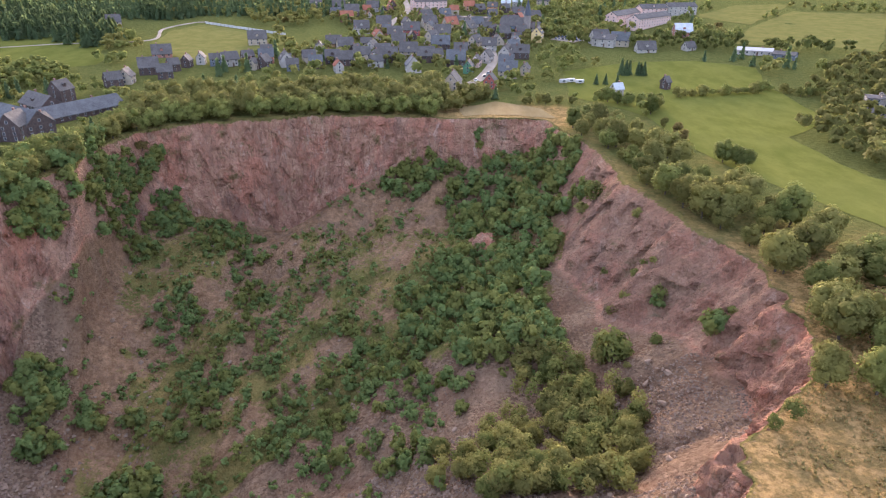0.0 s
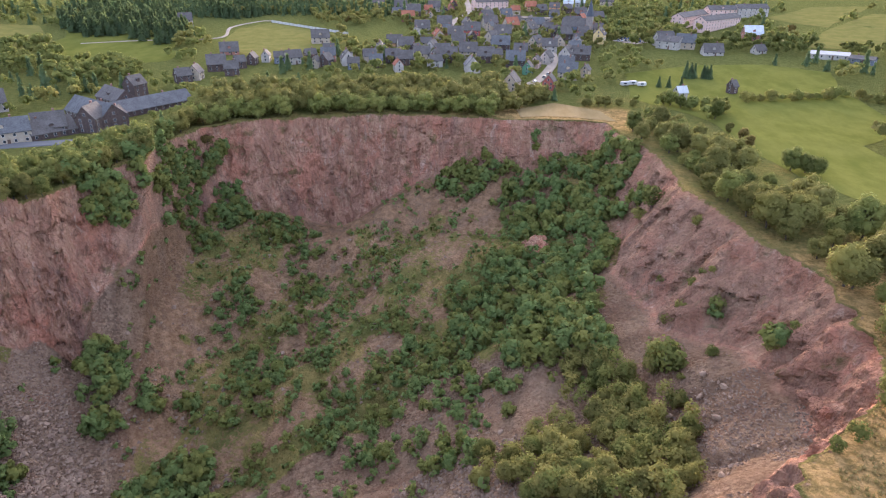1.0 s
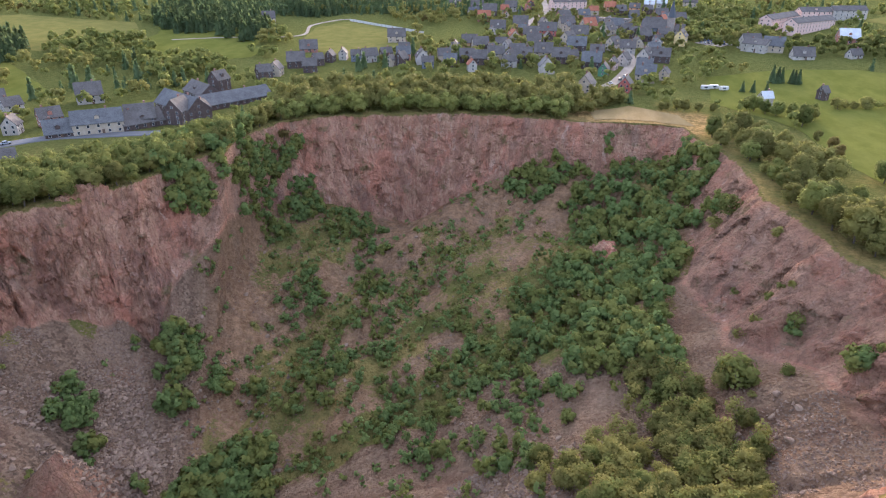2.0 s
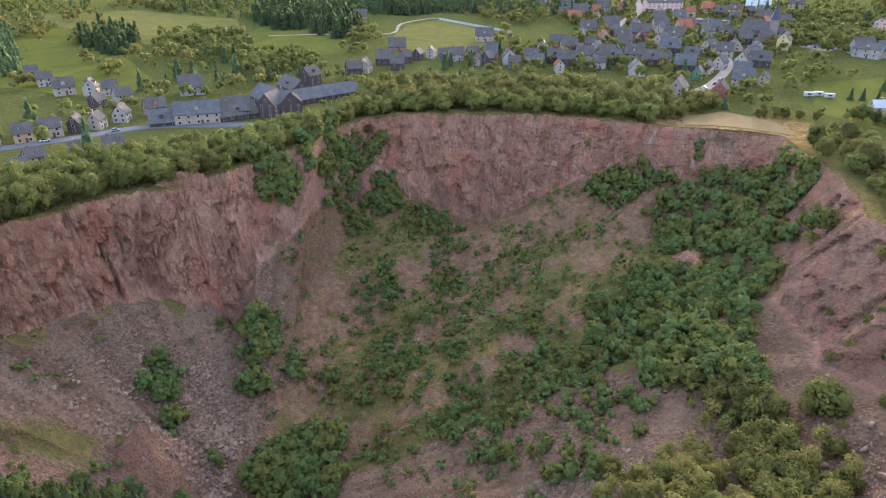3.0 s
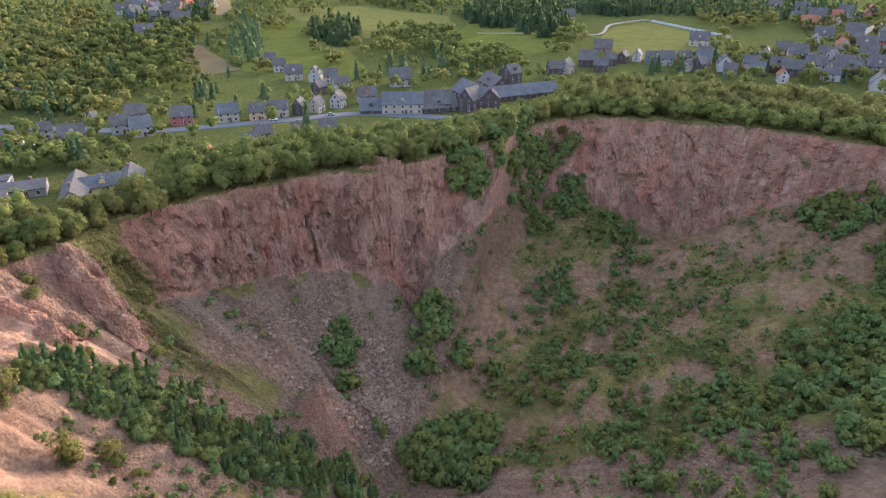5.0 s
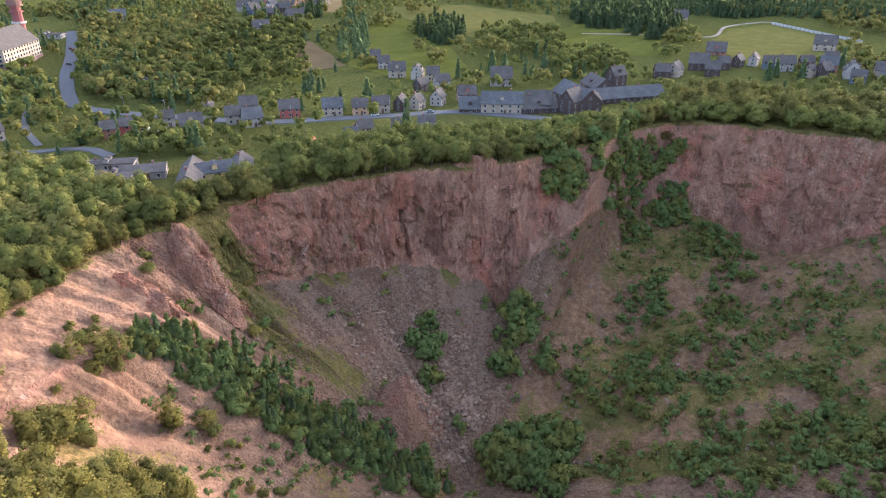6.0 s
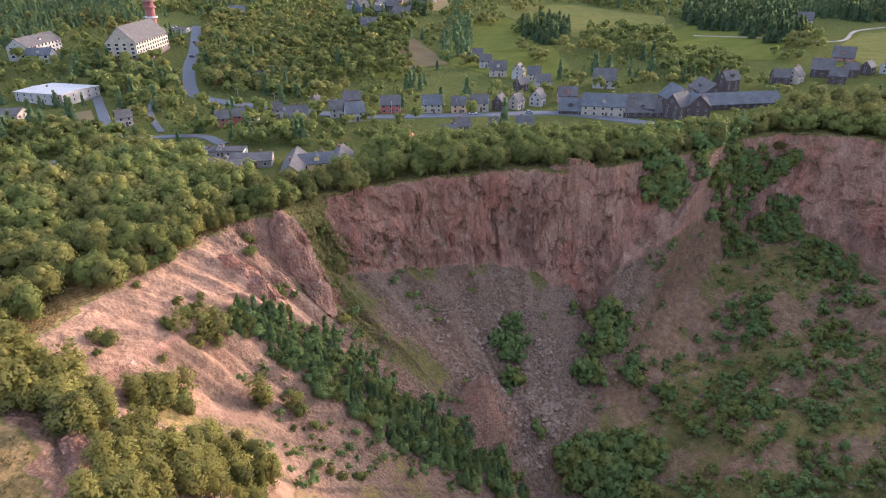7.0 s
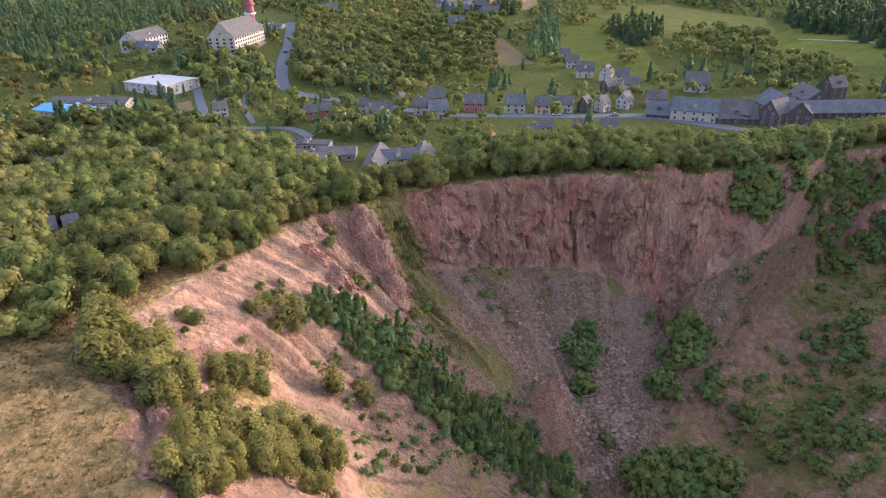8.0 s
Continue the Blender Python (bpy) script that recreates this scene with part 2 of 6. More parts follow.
def slope_z(x, y, share, top, d, even, reach):
    """Height of the debris slope: share is 0 in the middle of the pit and 1 at the wall's foot."""
    foot = top - (even + (d - even) * smooth(0.72, 1.0, share) ** 1.5)
    hold = smooth(0.45, 1.0, share)
    z = FLOOR_Z + (foot - FLOOR_Z) * (share * (reach * (1 - hold) + hold)) ** 1.12
    ang = np.arctan2(y - PIT[1], x - PIT[0])
    out = np.clip(share, 0, 1)
    rib = fbm(np.cos(ang) * 60, np.sin(ang) * 60, out * 1.5, size=6.0, octaves=3, seed=41)
    wild = smooth(0.35, 0.7, ang) * smooth(1.95, 1.6, ang)
    fine = fbm(np.cos(ang) * 60, np.sin(ang) * 60, out * 2.5, size=2.2, octaves=3, seed=43)
    z = z + ((0.5 + 2.6 * wild) * rib + (0.1 + 0.8 * wild) * fine) * smooth(0.2, 0.7, out) * np.clip((1 - out) * 7, 0, 1)
    calm = np.clip((1 - out) * 8, 0, 1)
    z = z + (4.5 * fbm(x, y, size=34.0, octaves=2, seed=45) + 1.5 * fbm(x, y, size=9.0, octaves=4, seed=51)) * calm
    mound = np.clip(1 - np.hypot((x + 128) / 9.5, (y - 108) / 13.0), 0, 1) ** 1.1
    return z + 17.0 * mound * (1 + 0.12 * fbm(x, y, size=4.0, octaves=3, seed=47))


def ground_z(x, y):
    """Height of the ground at plan positions."""
    x, y = np.atleast_1d(np.asarray(x, float)), np.atleast_1d(np.asarray(y, float))
    ang, rho = np.arctan2(y - PIT[1], x - PIT[0]), np.hypot(x - PIT[0], y - PIT[1])
    r, d, i, even, reach = rim_at(ang)
    top = plateau_z(x, y)
    foot_r = r - i
    inner = slope_z(x, y, np.clip(rho / foot_r, 0, 1), top, d, even, reach)
    wall = top - d * (r - rho) / np.maximum(i, 1)
    return np.where(rho > r, top, np.where(rho > foot_r, wall, inner))


def gz(x, y):
    return float(ground_z(x, y)[0])


def mesh_of(name, verts, faces, mat, smooth_faces=False, normals=None):
    """A mesh from arrays; faces is an n x 3 or n x 4 array."""
    verts, faces = np.asarray(verts, np.float32), np.asarray(faces, np.int32)
    me = bpy.data.meshes.new(name)
    k = faces.shape[1]
    me.vertices.add(len(verts))
    me.vertices.foreach_set("co", verts.ravel())
    me.loops.add(faces.size)
    me.loops.foreach_set("vertex_index", faces.ravel())
    me.polygons.add(len(faces))
    me.polygons.foreach_set("loop_start", np.arange(len(faces), dtype=np.int32) * k)
    me.polygons.foreach_set("use_smooth", np.full(len(faces), smooth_faces))
    me.update(calc_edges=True)
    if normals is not None:
        me.polygons.foreach_set("use_smooth", np.full(len(faces), True))
        me.normals_split_custom_set_from_vertices(np.asarray(normals, np.float32))
    if mat:
        me.materials.append(mat)
    return me


def carry(me, name, values):
    a = me.attributes.new(name, "FLOAT", "POINT")
    a.data.foreach_set("value", np.asarray(values, np.float32))


def cell_noise(u, v, wide, tall, seed):
    """Random blocks on a wall: each cell's own value, 0 to 1, and a slant across it."""
    pu, pv = u / wide, v / tall
    iu, iv = np.floor(pu).astype(np.int64), np.floor(pv).astype(np.int64)
    best = np.full(len(u), 9.0)
    value, slant = np.zeros(len(u)), np.zeros(len(u))

    def draw(a, b, k):
        h = a * 374761393 + b * 668265263 + (seed + k) * 974634777
        h = (h ^ (h >> 13)) * 1274126177
        return ((h ^ (h >> 16)) & 0xFFFFFF) / 0xFFFFFF

    for a in (-1, 0, 1):
        for b in (-1, 0, 1):
            cu, cv = iu + a, iv + b
            du, dv = pu - cu - draw(cu, cv, 0), pv - cv - draw(cu, cv, 1)
            near = np.abs(du) + 0.8 * np.abs(dv)
            hit = near < best
            best = np.where(hit, near, best)
            value = np.where(hit, draw(cu, cv, 2), value)
            slant = np.where(hit, (draw(cu, cv, 3) - 0.5) * 2 * du + (draw(cu, cv, 4) - 0.3) * dv, slant)
    return value, slant


def fan_share(ang, share):
    """Paler and darker stripes that run down the debris, 0 to 1."""
    x, y = np.cos(ang) * 60, np.sin(ang) * 60
    return np.clip(0.5 + 0.5 * fbm(x, y, share * 3.0, size=3.2, octaves=4, seed=65), 0, 1)


def lush_share(ang, share, x, y):
    """Where plants hold: strips that follow the slope, broken up by small gaps."""
    strips = fbm(np.cos(ang) * 60, np.sin(ang) * 60, share * 14.0, size=6.5, octaves=3, seed=101)
    return strips + 0.6 * fbm(x, y, size=9.0, octaves=3, seed=103)


def build_ground():
    n = 1450
    even_a = np.linspace(-math.pi, math.pi, 7200)
    weight = np.where((even_a > -1.25) & (even_a < -0.35), 0.25, 1.0)
    run = np.concatenate([[0], np.cumsum(weight[:-1])])
    ang = np.interp(np.arange(n) / n * run[-1], run, even_a)
    r, d, i, even, reach = rim_at(ang)
    rx, ry = PIT[0] + np.cos(ang) * r, PIT[1] + np.sin(ang) * r
    top = plateau_z(rx, ry)
    foot_r = r - i
    rows, cliff, green, dry, pale, fan, block, earth = [], [], [], [], [], [], [], []
    along = np.concatenate([[0], np.cumsum(np.hypot(np.diff(rx), np.diff(ry)))])
    # debris slopes
    for s in np.linspace(0.0, 1.0, 105) ** 0.8:
        x, y = PIT[0] + np.cos(ang) * foot_r * s, PIT[1] + np.sin(ang) * foot_r * s
        z = slope_z(x, y, np.full(n, s), top, d, even, reach)
        rows.append((x, y, z))
        soil = fbm(x, y, size=16.0, octaves=4, seed=61)
        right = smooth(0.9, 1.4, ang) * smooth(1.9, 1.7, ang) + smooth(0.38, 0.62, ang) * smooth(1.3, 0.9, ang)
        heap = np.clip(1.6 - 1.6 * np.hypot((x + 128) / 11.0, (y - 108) / 15.0), 0, 1)
        cliff.append(np.clip(smooth(0.975, 1.0, s) + 0.75 * heap, 0, 1))
        near_left = smooth(-2.48, -2.3, ang) * smooth(-1.2, -1.5, ang)
        lush = lush_share(ang, np.full(n, s), x, y)
        fan.append(fan_share(ang, np.full(n, s)))
        block.append(np.full(n, 0.5))
        earth.append(np.maximum(smooth(0.4, 0.7, ang) * smooth(2.0, 1.75, ang), 0.25 * smooth(-0.6, -0.4, ang) * smooth(0.7, 0.4, ang)))
        tuft = np.exp(-(((np.abs(ang) - 3.10) / 0.045) ** 2)) + np.exp(-(((ang - 2.79) / 0.06) ** 2)) + 0.7 * np.exp(-(((ang - 2.47) / 0.05) ** 2))
        green.append(0.17 + 0.55 * tuft * smooth(0.86, 0.95, s) - 0.5 * heap + 0.34 * smooth(-0.15, 0.35, lush) * right + 0.26 * soil + 0.26 * right * smooth(1.0, 0.7, s) + (0.12 + 0.40 * fbm(x, y, size=14.0, octaves=4, seed=67)) * near_left * smooth(1.0, 0.85, s) + 0.32 * smooth(-2.95, -2.75, ang) * smooth(-2.4, -2.55, ang))
        dry.append(0.35 + 0.3 * fbm(x, y, size=12.0, octaves=3, seed=63) + 0.2 * near_left)
        # pale soil faded downslope, standing in for shade on the lower bank
        pale.append(np.clip(near_left * smooth(0.4, 0.85, s) * (0.85 + 0.4 * soil), 0, 1))
    # walls
    for k, v in enumerate(np.linspace(0, 1, 62)[1:]):
        bulge = min(1.0, 7 * v, 9 * (1 - v))
        rad = foot_r + i * v
        x, y = PIT[0] + np.cos(ang) * rad, PIT[1] + np.sin(ang) * rad
        z = top - d * (1 - v)
        rough = np.clip(d / 24, 0.3, 1.15) * bulge
        cx, cy = np.cos(ang) * r, np.sin(ang) * r
        u = along + 2.5 * fbm(cx, cy, z * 0.8, size=12.0, octaves=3, seed=70)
        big, lean = cell_noise(u, z, 10.0, 13.0, 301)
        mid, tilt = cell_noise(u + 0.6 * fbm(cx, cy, z, size=3.0, octaves=2, seed=72), z, 3.8, 4.6, 331)
        tiny, chip = cell_noise(u, z, 1.5, 1.8, 361)
        calm = 1 - 0.5 * np.exp(-(((ang - 1.35) / 0.32) ** 2))
        push = (2.2 * fbm(cx, cy, z * 0.4, size=16.0, octaves=3, seed=71) + 3.0 * (big - 0.5) * calm + 1.8 * lean
                + 1.2 * (mid - 0.5) * calm + 1.0 * tilt + 0.55 * (tiny - 0.5) + 0.5 * chip + 0.5 * fbm(cx, cy, z * 0.8, size=2.4, octaves=3, seed=75)) * rough
        # a narrow dark cleft above the scree, and a wider one beside it
        for at, low, high, wide, deep in ((2.690, -33, -24, 0.007, 4.0), (2.71, -22, -16, 0.005, 2.5), (2.94, -28, -24, 0.006, 2.0), (2.26, -40, -12, 0.03, 3.0)):
            push = push + deep * np.exp(-(((ang - at) / wide) ** 2)) * smooth(low - 2, low, z) * smooth(high + 2, high, z)
        broken = smooth(-0.36, -0.24, ang) * smooth(0.25, 0.1, ang) * bulge
        push = push + broken * (3.4 * (big - 0.5) + 2.8 * (mid - 0.5))
        fan.append(np.full(n, 0.5))
        earth.append(np.zeros(n))
        block.append(np.clip(0.5 + 0.55 * (big - 0.5) + 0.5 * (mid - 0.5) + 0.35 * (tiny - 0.5), 0, 1))
        x, y = x + np.cos(ang) * push, y + np.sin(ang) * push
        near_left = smooth(-2.48, -2.3, ang) * smooth(-1.2, -1.5, ang)
        gentle = smooth(1.3, 0.6, d / np.maximum(i, 1)) * bulge * (1 - 0.65 * near_left)
        z = z + gentle * (1.2 * fbm(cx, cy, z * 0.5, size=6.0, octaves=5, seed=83) + 1.5 * (1 - 2 * np.abs(fbm(x, y, z * 0.5, size=5.0, octaves=4, seed=85))))
        rows.append((x, y, z))
        steep = smooth(0.7, 1.6, d / np.maximum(i, 1))
        cliff.append(np.clip(0.45 + 0.55 * steep - 0.4 * near_left * smooth(1.3, 0.7, d / np.maximum(i, 1)) + 0.4 * near_left * smooth(-1.86, -1.66, ang), 0, 1))
        soft = fbm(x, y, z, size=9.0, octaves=4, seed=77)
        green.append(0.12 + 0.22 * soft + 0.12 * (1 - steep) * smooth(1.5, 2.2, ang) + smooth(0.93, 1.0, v) * 0.5 + 0.7 * np.exp(-(((ang + 2.72) / 0.12) ** 2)) + 0.05 * np.exp(-(((ang - 1.92) / 0.12) ** 2)))
        dry.append(0.3 + 0 * x)
        pale.append(near_left * 0.9 * smooth(-1.66, -1.86, ang))
        if v > 0.99:
            green[-1] = green[-1] + 0.1
    # plateau, out to the horizon
    out, step = 0.0, 0.8
    while out < 4800:
        out += step
        step *= 1.1
        x, y = PIT[0] + np.cos(ang) * (r + out), PIT[1] + np.sin(ang) * (r + out)
        rows.append((x, y, plateau_z(x, y) - 0 * x))
        cliff.append(np.zeros(n))
        green.append(np.clip(0.45 + out / 8.0, 0, 0.85) + 0 * x)
        edge = np.clip(1.1 - out / 30.0, 0, 1)
        near = smooth(150, 70, np.hypot(x + 85, y + 20)) + smooth(110, 60, np.hypot(x - 110, y - 80)) + smooth(45, 25, np.hypot(x - 35, y - 335)) * smooth(40, 25, out)
        dry.append(np.clip(0.35 * edge + near + 0.3 * smooth(120, 20, out) * fbm(x, y, size=9.0, octaves=4, seed=81), 0, 1))
        pale.append(np.zeros(n))
        fan.append(np.full(n, 0.5))
        block.append(np.full(n, 0.5))
        earth.append(np.zeros(n))
    grid = np.array([np.stack(row, -1) for row in rows])
    m = len(rows)
    a, b = np.meshgrid(np.arange(m - 1), np.arange(n), indexing="ij")
    c = (b + 1) % n
    faces = np.stack([a * n + b, (a + 1) * n + b, (a + 1) * n + c, a * n + c], -1).reshape(-1, 4)
    me = mesh_of("ground", grid.reshape(-1, 3), faces, GROUND, True)
    for name, values in (("cliff", cliff), ("green", green), ("dry", dry), ("pale", pale), ("fan", fan), ("block", block), ("soil", earth)):
        carry(me, name, np.concatenate(values))
    ob = new("ground", me)
    tagged(ob, "reddish rock walls, grey scree and dry grass round a deep collapsed pit", "ground", kind="structure")
    return ob


ground = build_ground()

# ---- plants ----
def tuft_faces(points, ways, size, rng):
    """Leaf tufts: one bent quad on each point, facing about outward, lit like the bough that it sits on."""
    n = len(points)
    nrm = ways / np.linalg.norm(ways, axis=1, keepdims=True) + rng.normal(0, 0.38, (n, 3))
    nrm /= np.linalg.norm(nrm, axis=1, keepdims=True)
    helper = rng.normal(0, 1, (n, 3))
    u = np.cross(nrm, helper)
    u /= np.linalg.norm(u, axis=1, keepdims=True)
    v = np.cross(nrm, u)
    s = size * rng.uniform(0.6, 1.3, (n, 1))
    w = s * rng.uniform(0.55, 1.0, (n, 1))
    sag = nrm * s * 0.25
    quads = np.stack([points - u * s - sag, points - v * w + sag * 0.4, points + u * s - sag, points + v * w + sag * 0.4], 1)
    lit = np.repeat(0.8 * ways / np.linalg.norm(ways, axis=1, keepdims=True) + 0.2 * nrm + (0, 0, 0.5), 4, axis=0)
    corner = np.arange(4 * n).reshape(-1, 4)
    return quads.reshape(-1, 3), np.concatenate([corner[:, (0, 1, 2)], corner[:, (0, 2, 3)]]), lit / np.linalg.norm(lit, axis=1, keepdims=True)


def ball(subdiv):
    bm = bmesh.new()
    bmesh.ops.create_icosphere(bm, subdivisions=subdiv, radius=1.0)
    v = np.array([p.co[:] for p in bm.verts])
    f = np.array([[q.index for q in p.verts] for p in bm.faces])
    bm.free()
    return v, f


BALL = ball(1)


def crown_arrays(seed, height, radius, base, lumps, tufts, size, loose=0.86, bough=(0.36, 0.54)):
    """A broad-leaved crown: several uneven boughs of leaf tufts round a dark heart. Triangles, with normals."""
    rng = np.random.default_rng(seed)
    mid, half = (height + base) / 2, (height - base) / 2
    verts, faces, lits, count = [], [], [], 0
    per = tufts // lumps
    centre = np.array([0, 0, mid - half * 0.25])
    for k in range(lumps):
        a = k * 2.4 + rng.uniform(-0.5, 0.5)
        h = rng.uniform(-0.8, 0.85)
        reach = math.sqrt(max(0.0, 1 - h * h)) * rng.uniform(0.42, 0.62) * radius
        cr = min(radius, half) * rng.uniform(*bough)
        c = np.array([math.cos(a) * reach, math.sin(a) * reach, mid + h * half * 0.72])
        way = rng.normal(0, 1, (per, 3))
        way[:, 2] += 0.35
        way += 0.5 * (c - centre) / max(1e-6, np.linalg.norm(c - centre))
        way /= np.linalg.norm(way, axis=1, keepdims=True)
        pts = c + way * cr * rng.uniform(loose, 1.12, (per, 1)) * (1, 1, 0.95)
        out = 0.34 * way + 0.66 * (pts - centre) / radius
        v, f, lit = tuft_faces(pts, out, size, rng)
        bv, bf = BALL
        core = bv * cr * (0.72 if loose > 0.7 else 0.3) + c + rng.normal(0, cr * 0.05, bv.shape)
        verts += [v, core]
        lits += [lit, bv]
        faces += [f + count, bf + count + len(v)]
        count += len(v) + len(core)
    return np.concatenate(verts), np.concatenate(faces), np.concatenate(lits)


def conifer_arrays(seed, height, radius, tufts, size):
    """A spruce: drooping whorls of needle tufts on a cone, with gaps between them."""
    rng = np.random.default_rng(seed)
    h = rng.uniform(0.06, 1.0, tufts) ** 1.15
    ring = np.round(h * 11 + rng.normal(0, 0.18, tufts)) / 11
    h = np.clip(0.55 * h + 0.45 * ring, 0.05, 0.99)
    reach = radius * (1 - h) ** 0.85 * rng.uniform(0.55, 1.05, tufts)
    a = rng.uniform(0, math.tau, tufts)
    pts = np.stack([np.cos(a) * reach, np.sin(a) * reach, h * height - reach * 0.25], -1)
    way = np.stack([np.cos(a), np.sin(a), np.full(tufts, 0.6)], -1)
    v, f, lit = tuft_faces(pts, way, size, rng)
    k = 7
    ca = np.arange(k) / k * math.tau
    cone = np.concatenate([np.stack([np.cos(ca) * radius * 0.6, np.sin(ca) * radius * 0.6, np.full(k, height * 0.1)], -1), [[0, 0, height * 0.97]]])
    cf = np.array([[i, (i + 1) % k, k] for i in range(k)])
    side = np.concatenate([np.stack([np.cos(ca), np.sin(ca), np.full(k, 0.4)], -1), [[0, 0, 1]]])
    return np.concatenate([v, cone]), np.concatenate([f, cf + len(v)]), np.concatenate([lit, side])


def trunk_arrays(seed, height, thick, limbs=4):
    """A tapered, slightly bent trunk with limbs rising into the crown."""
    rng = np.random.default_rng(seed)
    verts, faces = [], []

    def tube(p, q, r0, r1):
        p, q = np.array(p, float), np.array(q, float)
        d = (q - p) / np.linalg.norm(q - p)
        u = np.cross(d, (0.3, 0.9, 0.2))
        u /= np.linalg.norm(u)
        w = np.cross(d, u)
        start = len(verts)
        for c, r in ((p, r0), (q, r1)):
            for i in range(6):
                t = i / 6 * math.tau
                verts.append(c + (u * math.cos(t) + w * math.sin(t)) * r)
        for i in range(6):
            j = (i + 1) % 6
            faces.append((start + i, start + j, start + 6 + j, start + 6 + i))

    bend = rng.normal(0, 0.04 * height, 2)
    knee = (bend[0], bend[1], height * 0.45)
    tip = (bend[0] * 1.6, bend[1] * 1.6, height * 0.85)
    tube((0, 0, -0.6), knee, thick, thick * 0.7)
    tube(knee, tip, thick * 0.7, thick * 0.15)
    for k in range(limbs):
        a = k / limbs * math.tau + rng.uniform(-0.4, 0.4)
        s = rng.uniform(0.3, 0.55)
        start = np.array(knee) * (s / 0.45)
        tube(start, start + np.array([math.cos(a), math.sin(a), 1.1]) * height * 0.26, thick * 0.4, thick * 0.1)
    return np.array(verts), np.array(faces)


def kit(kind, seed):
    """Meshes of one plant of a kind: trunk and crown, 1:1 in metres."""
    if kind == "broad":
        crown, trunk = crown_arrays(seed, 10.0, 4.3, 0.6, 22, 1400, 0.30, 0.80, (0.36, 0.54)), trunk_arrays(seed, 9.0, 0.28)
    elif kind == "slim":
        crown, trunk = crown_arrays(seed, 10.0, 2.3, 0.2, 15, 800, 0.25, 0.35, (0.45, 0.75)), trunk_arrays(seed, 9.5, 0.16)
    elif kind == "shrub":
        crown, trunk = crown_arrays(seed, 4.2, 2.6, 0.0, 12, 620, 0.25, 0.7, (0.40, 0.58)), trunk_arrays(seed, 3.2, 0.10, 5)
    else:
        crown, trunk = conifer_arrays(seed, 10.0, 3.0, 420, 0.50), trunk_arrays(seed, 11.0, 0.18, 0)
    return crown, trunk


KITS = {}
for kind, first in (("broad", 100), ("slim", 200), ("shrub", 300), ("spruce", 400)):
    KITS[kind] = []
    for k in range(4):
        (cv, cf, cn), (tv, tf) = kit(kind, first + k)
        KITS[kind].append((mesh_of("crown", cv, cf, None, normals=cn), mesh_of("trunk", tv, tf, BARK)))

TINTED = {}


def tinted(me, mat):
    """The same crown in another foliage."""
    if (me.name, mat.name) not in TINTED:
        copy = me.copy()
        copy.materials.clear()
        copy.materials.append(mat)
        TINTED[me.name, mat.name] = copy
    return TINTED[me.name, mat.name]


def plant(kind, x, y, scale, mat, label, rng, z=None):
    """One tree or shrub as a thing of its own, rooted in the ground."""
    crown, trunk = KITS[kind][rng.randrange(4)]
    name, category = {"broad": ("tree", "tree"), "slim": ("birch_tree", "tree"), "shrub": ("bush", "bush"), "spruce": ("spruce_tree", "conifer")}[kind]
    ob = new(name)
    ob.empty_display_size = 0.5
    ob.matrix_world = pose(x, y, (gz(x, y) if z is None else z) - 0.1, 0, 0, rng.uniform(0, 360)) @ Matrix.Diagonal((scale * rng.uniform(0.9, 1.1), scale * rng.uniform(0.9, 1.1), scale * rng.uniform(0.88, 1.1), 1))
    for part_name, me in (("trunk", trunk), ("crown", tinted(crown, mat))):
        child = new(part_name, me)
        child.parent = ob
    return tagged(ob, label, category, group={"broad": "broad-leaved trees", "slim": "young birches", "shrub": "bushes", "spruce": "spruces"}[kind])


def far_template(kind, seed):
    """Cheap plants for woods: fewer, larger tufts."""
    if kind == "spruce":
        return conifer_arrays(seed, 11.0, 3.1, 58, 1.3)
    if kind == "shrub":
        return crown_arrays(seed, 3.4, 2.3, 0.1, 4, 90, 0.62)
    return crown_arrays(seed, 10.0, 4.3, 0.8, 4, 66, 1.15)


MID = [crown_arrays(800 + k, 4.6, 2.5, 0.0, 6, 160, 0.38, 0.75) for k in range(5)]
FAR = {kind: [far_template(kind, s + o) for s in range(4)] for kind, o in (("broad", 500), ("spruce", 600), ("shrub", 700))}
FAR["thicket"] = MID
FAR["birch"] = [crown_arrays(990 + k, 10.0, 2.6, 0.2, 9, 250, 0.36, 0.45, (0.5, 0.8)) for k in range(5)]
FAR["grove"] = [crown_arrays(980 + k, 10.0, 4.6, 0.4, 13, 520, 0.43, 0.82, (0.38, 0.56)) for k in range(5)]
FAR["farthest"] = [crown_arrays(950 + k, 10.0, 4.4, 0.5, 5, 50, 1.4) for k in range(4)]
FAR["sapling"] = [crown_arrays(900 + k, 4.2, 2.5, 0.0, 4, 56, 0.66, 0.7) for k in range(5)]


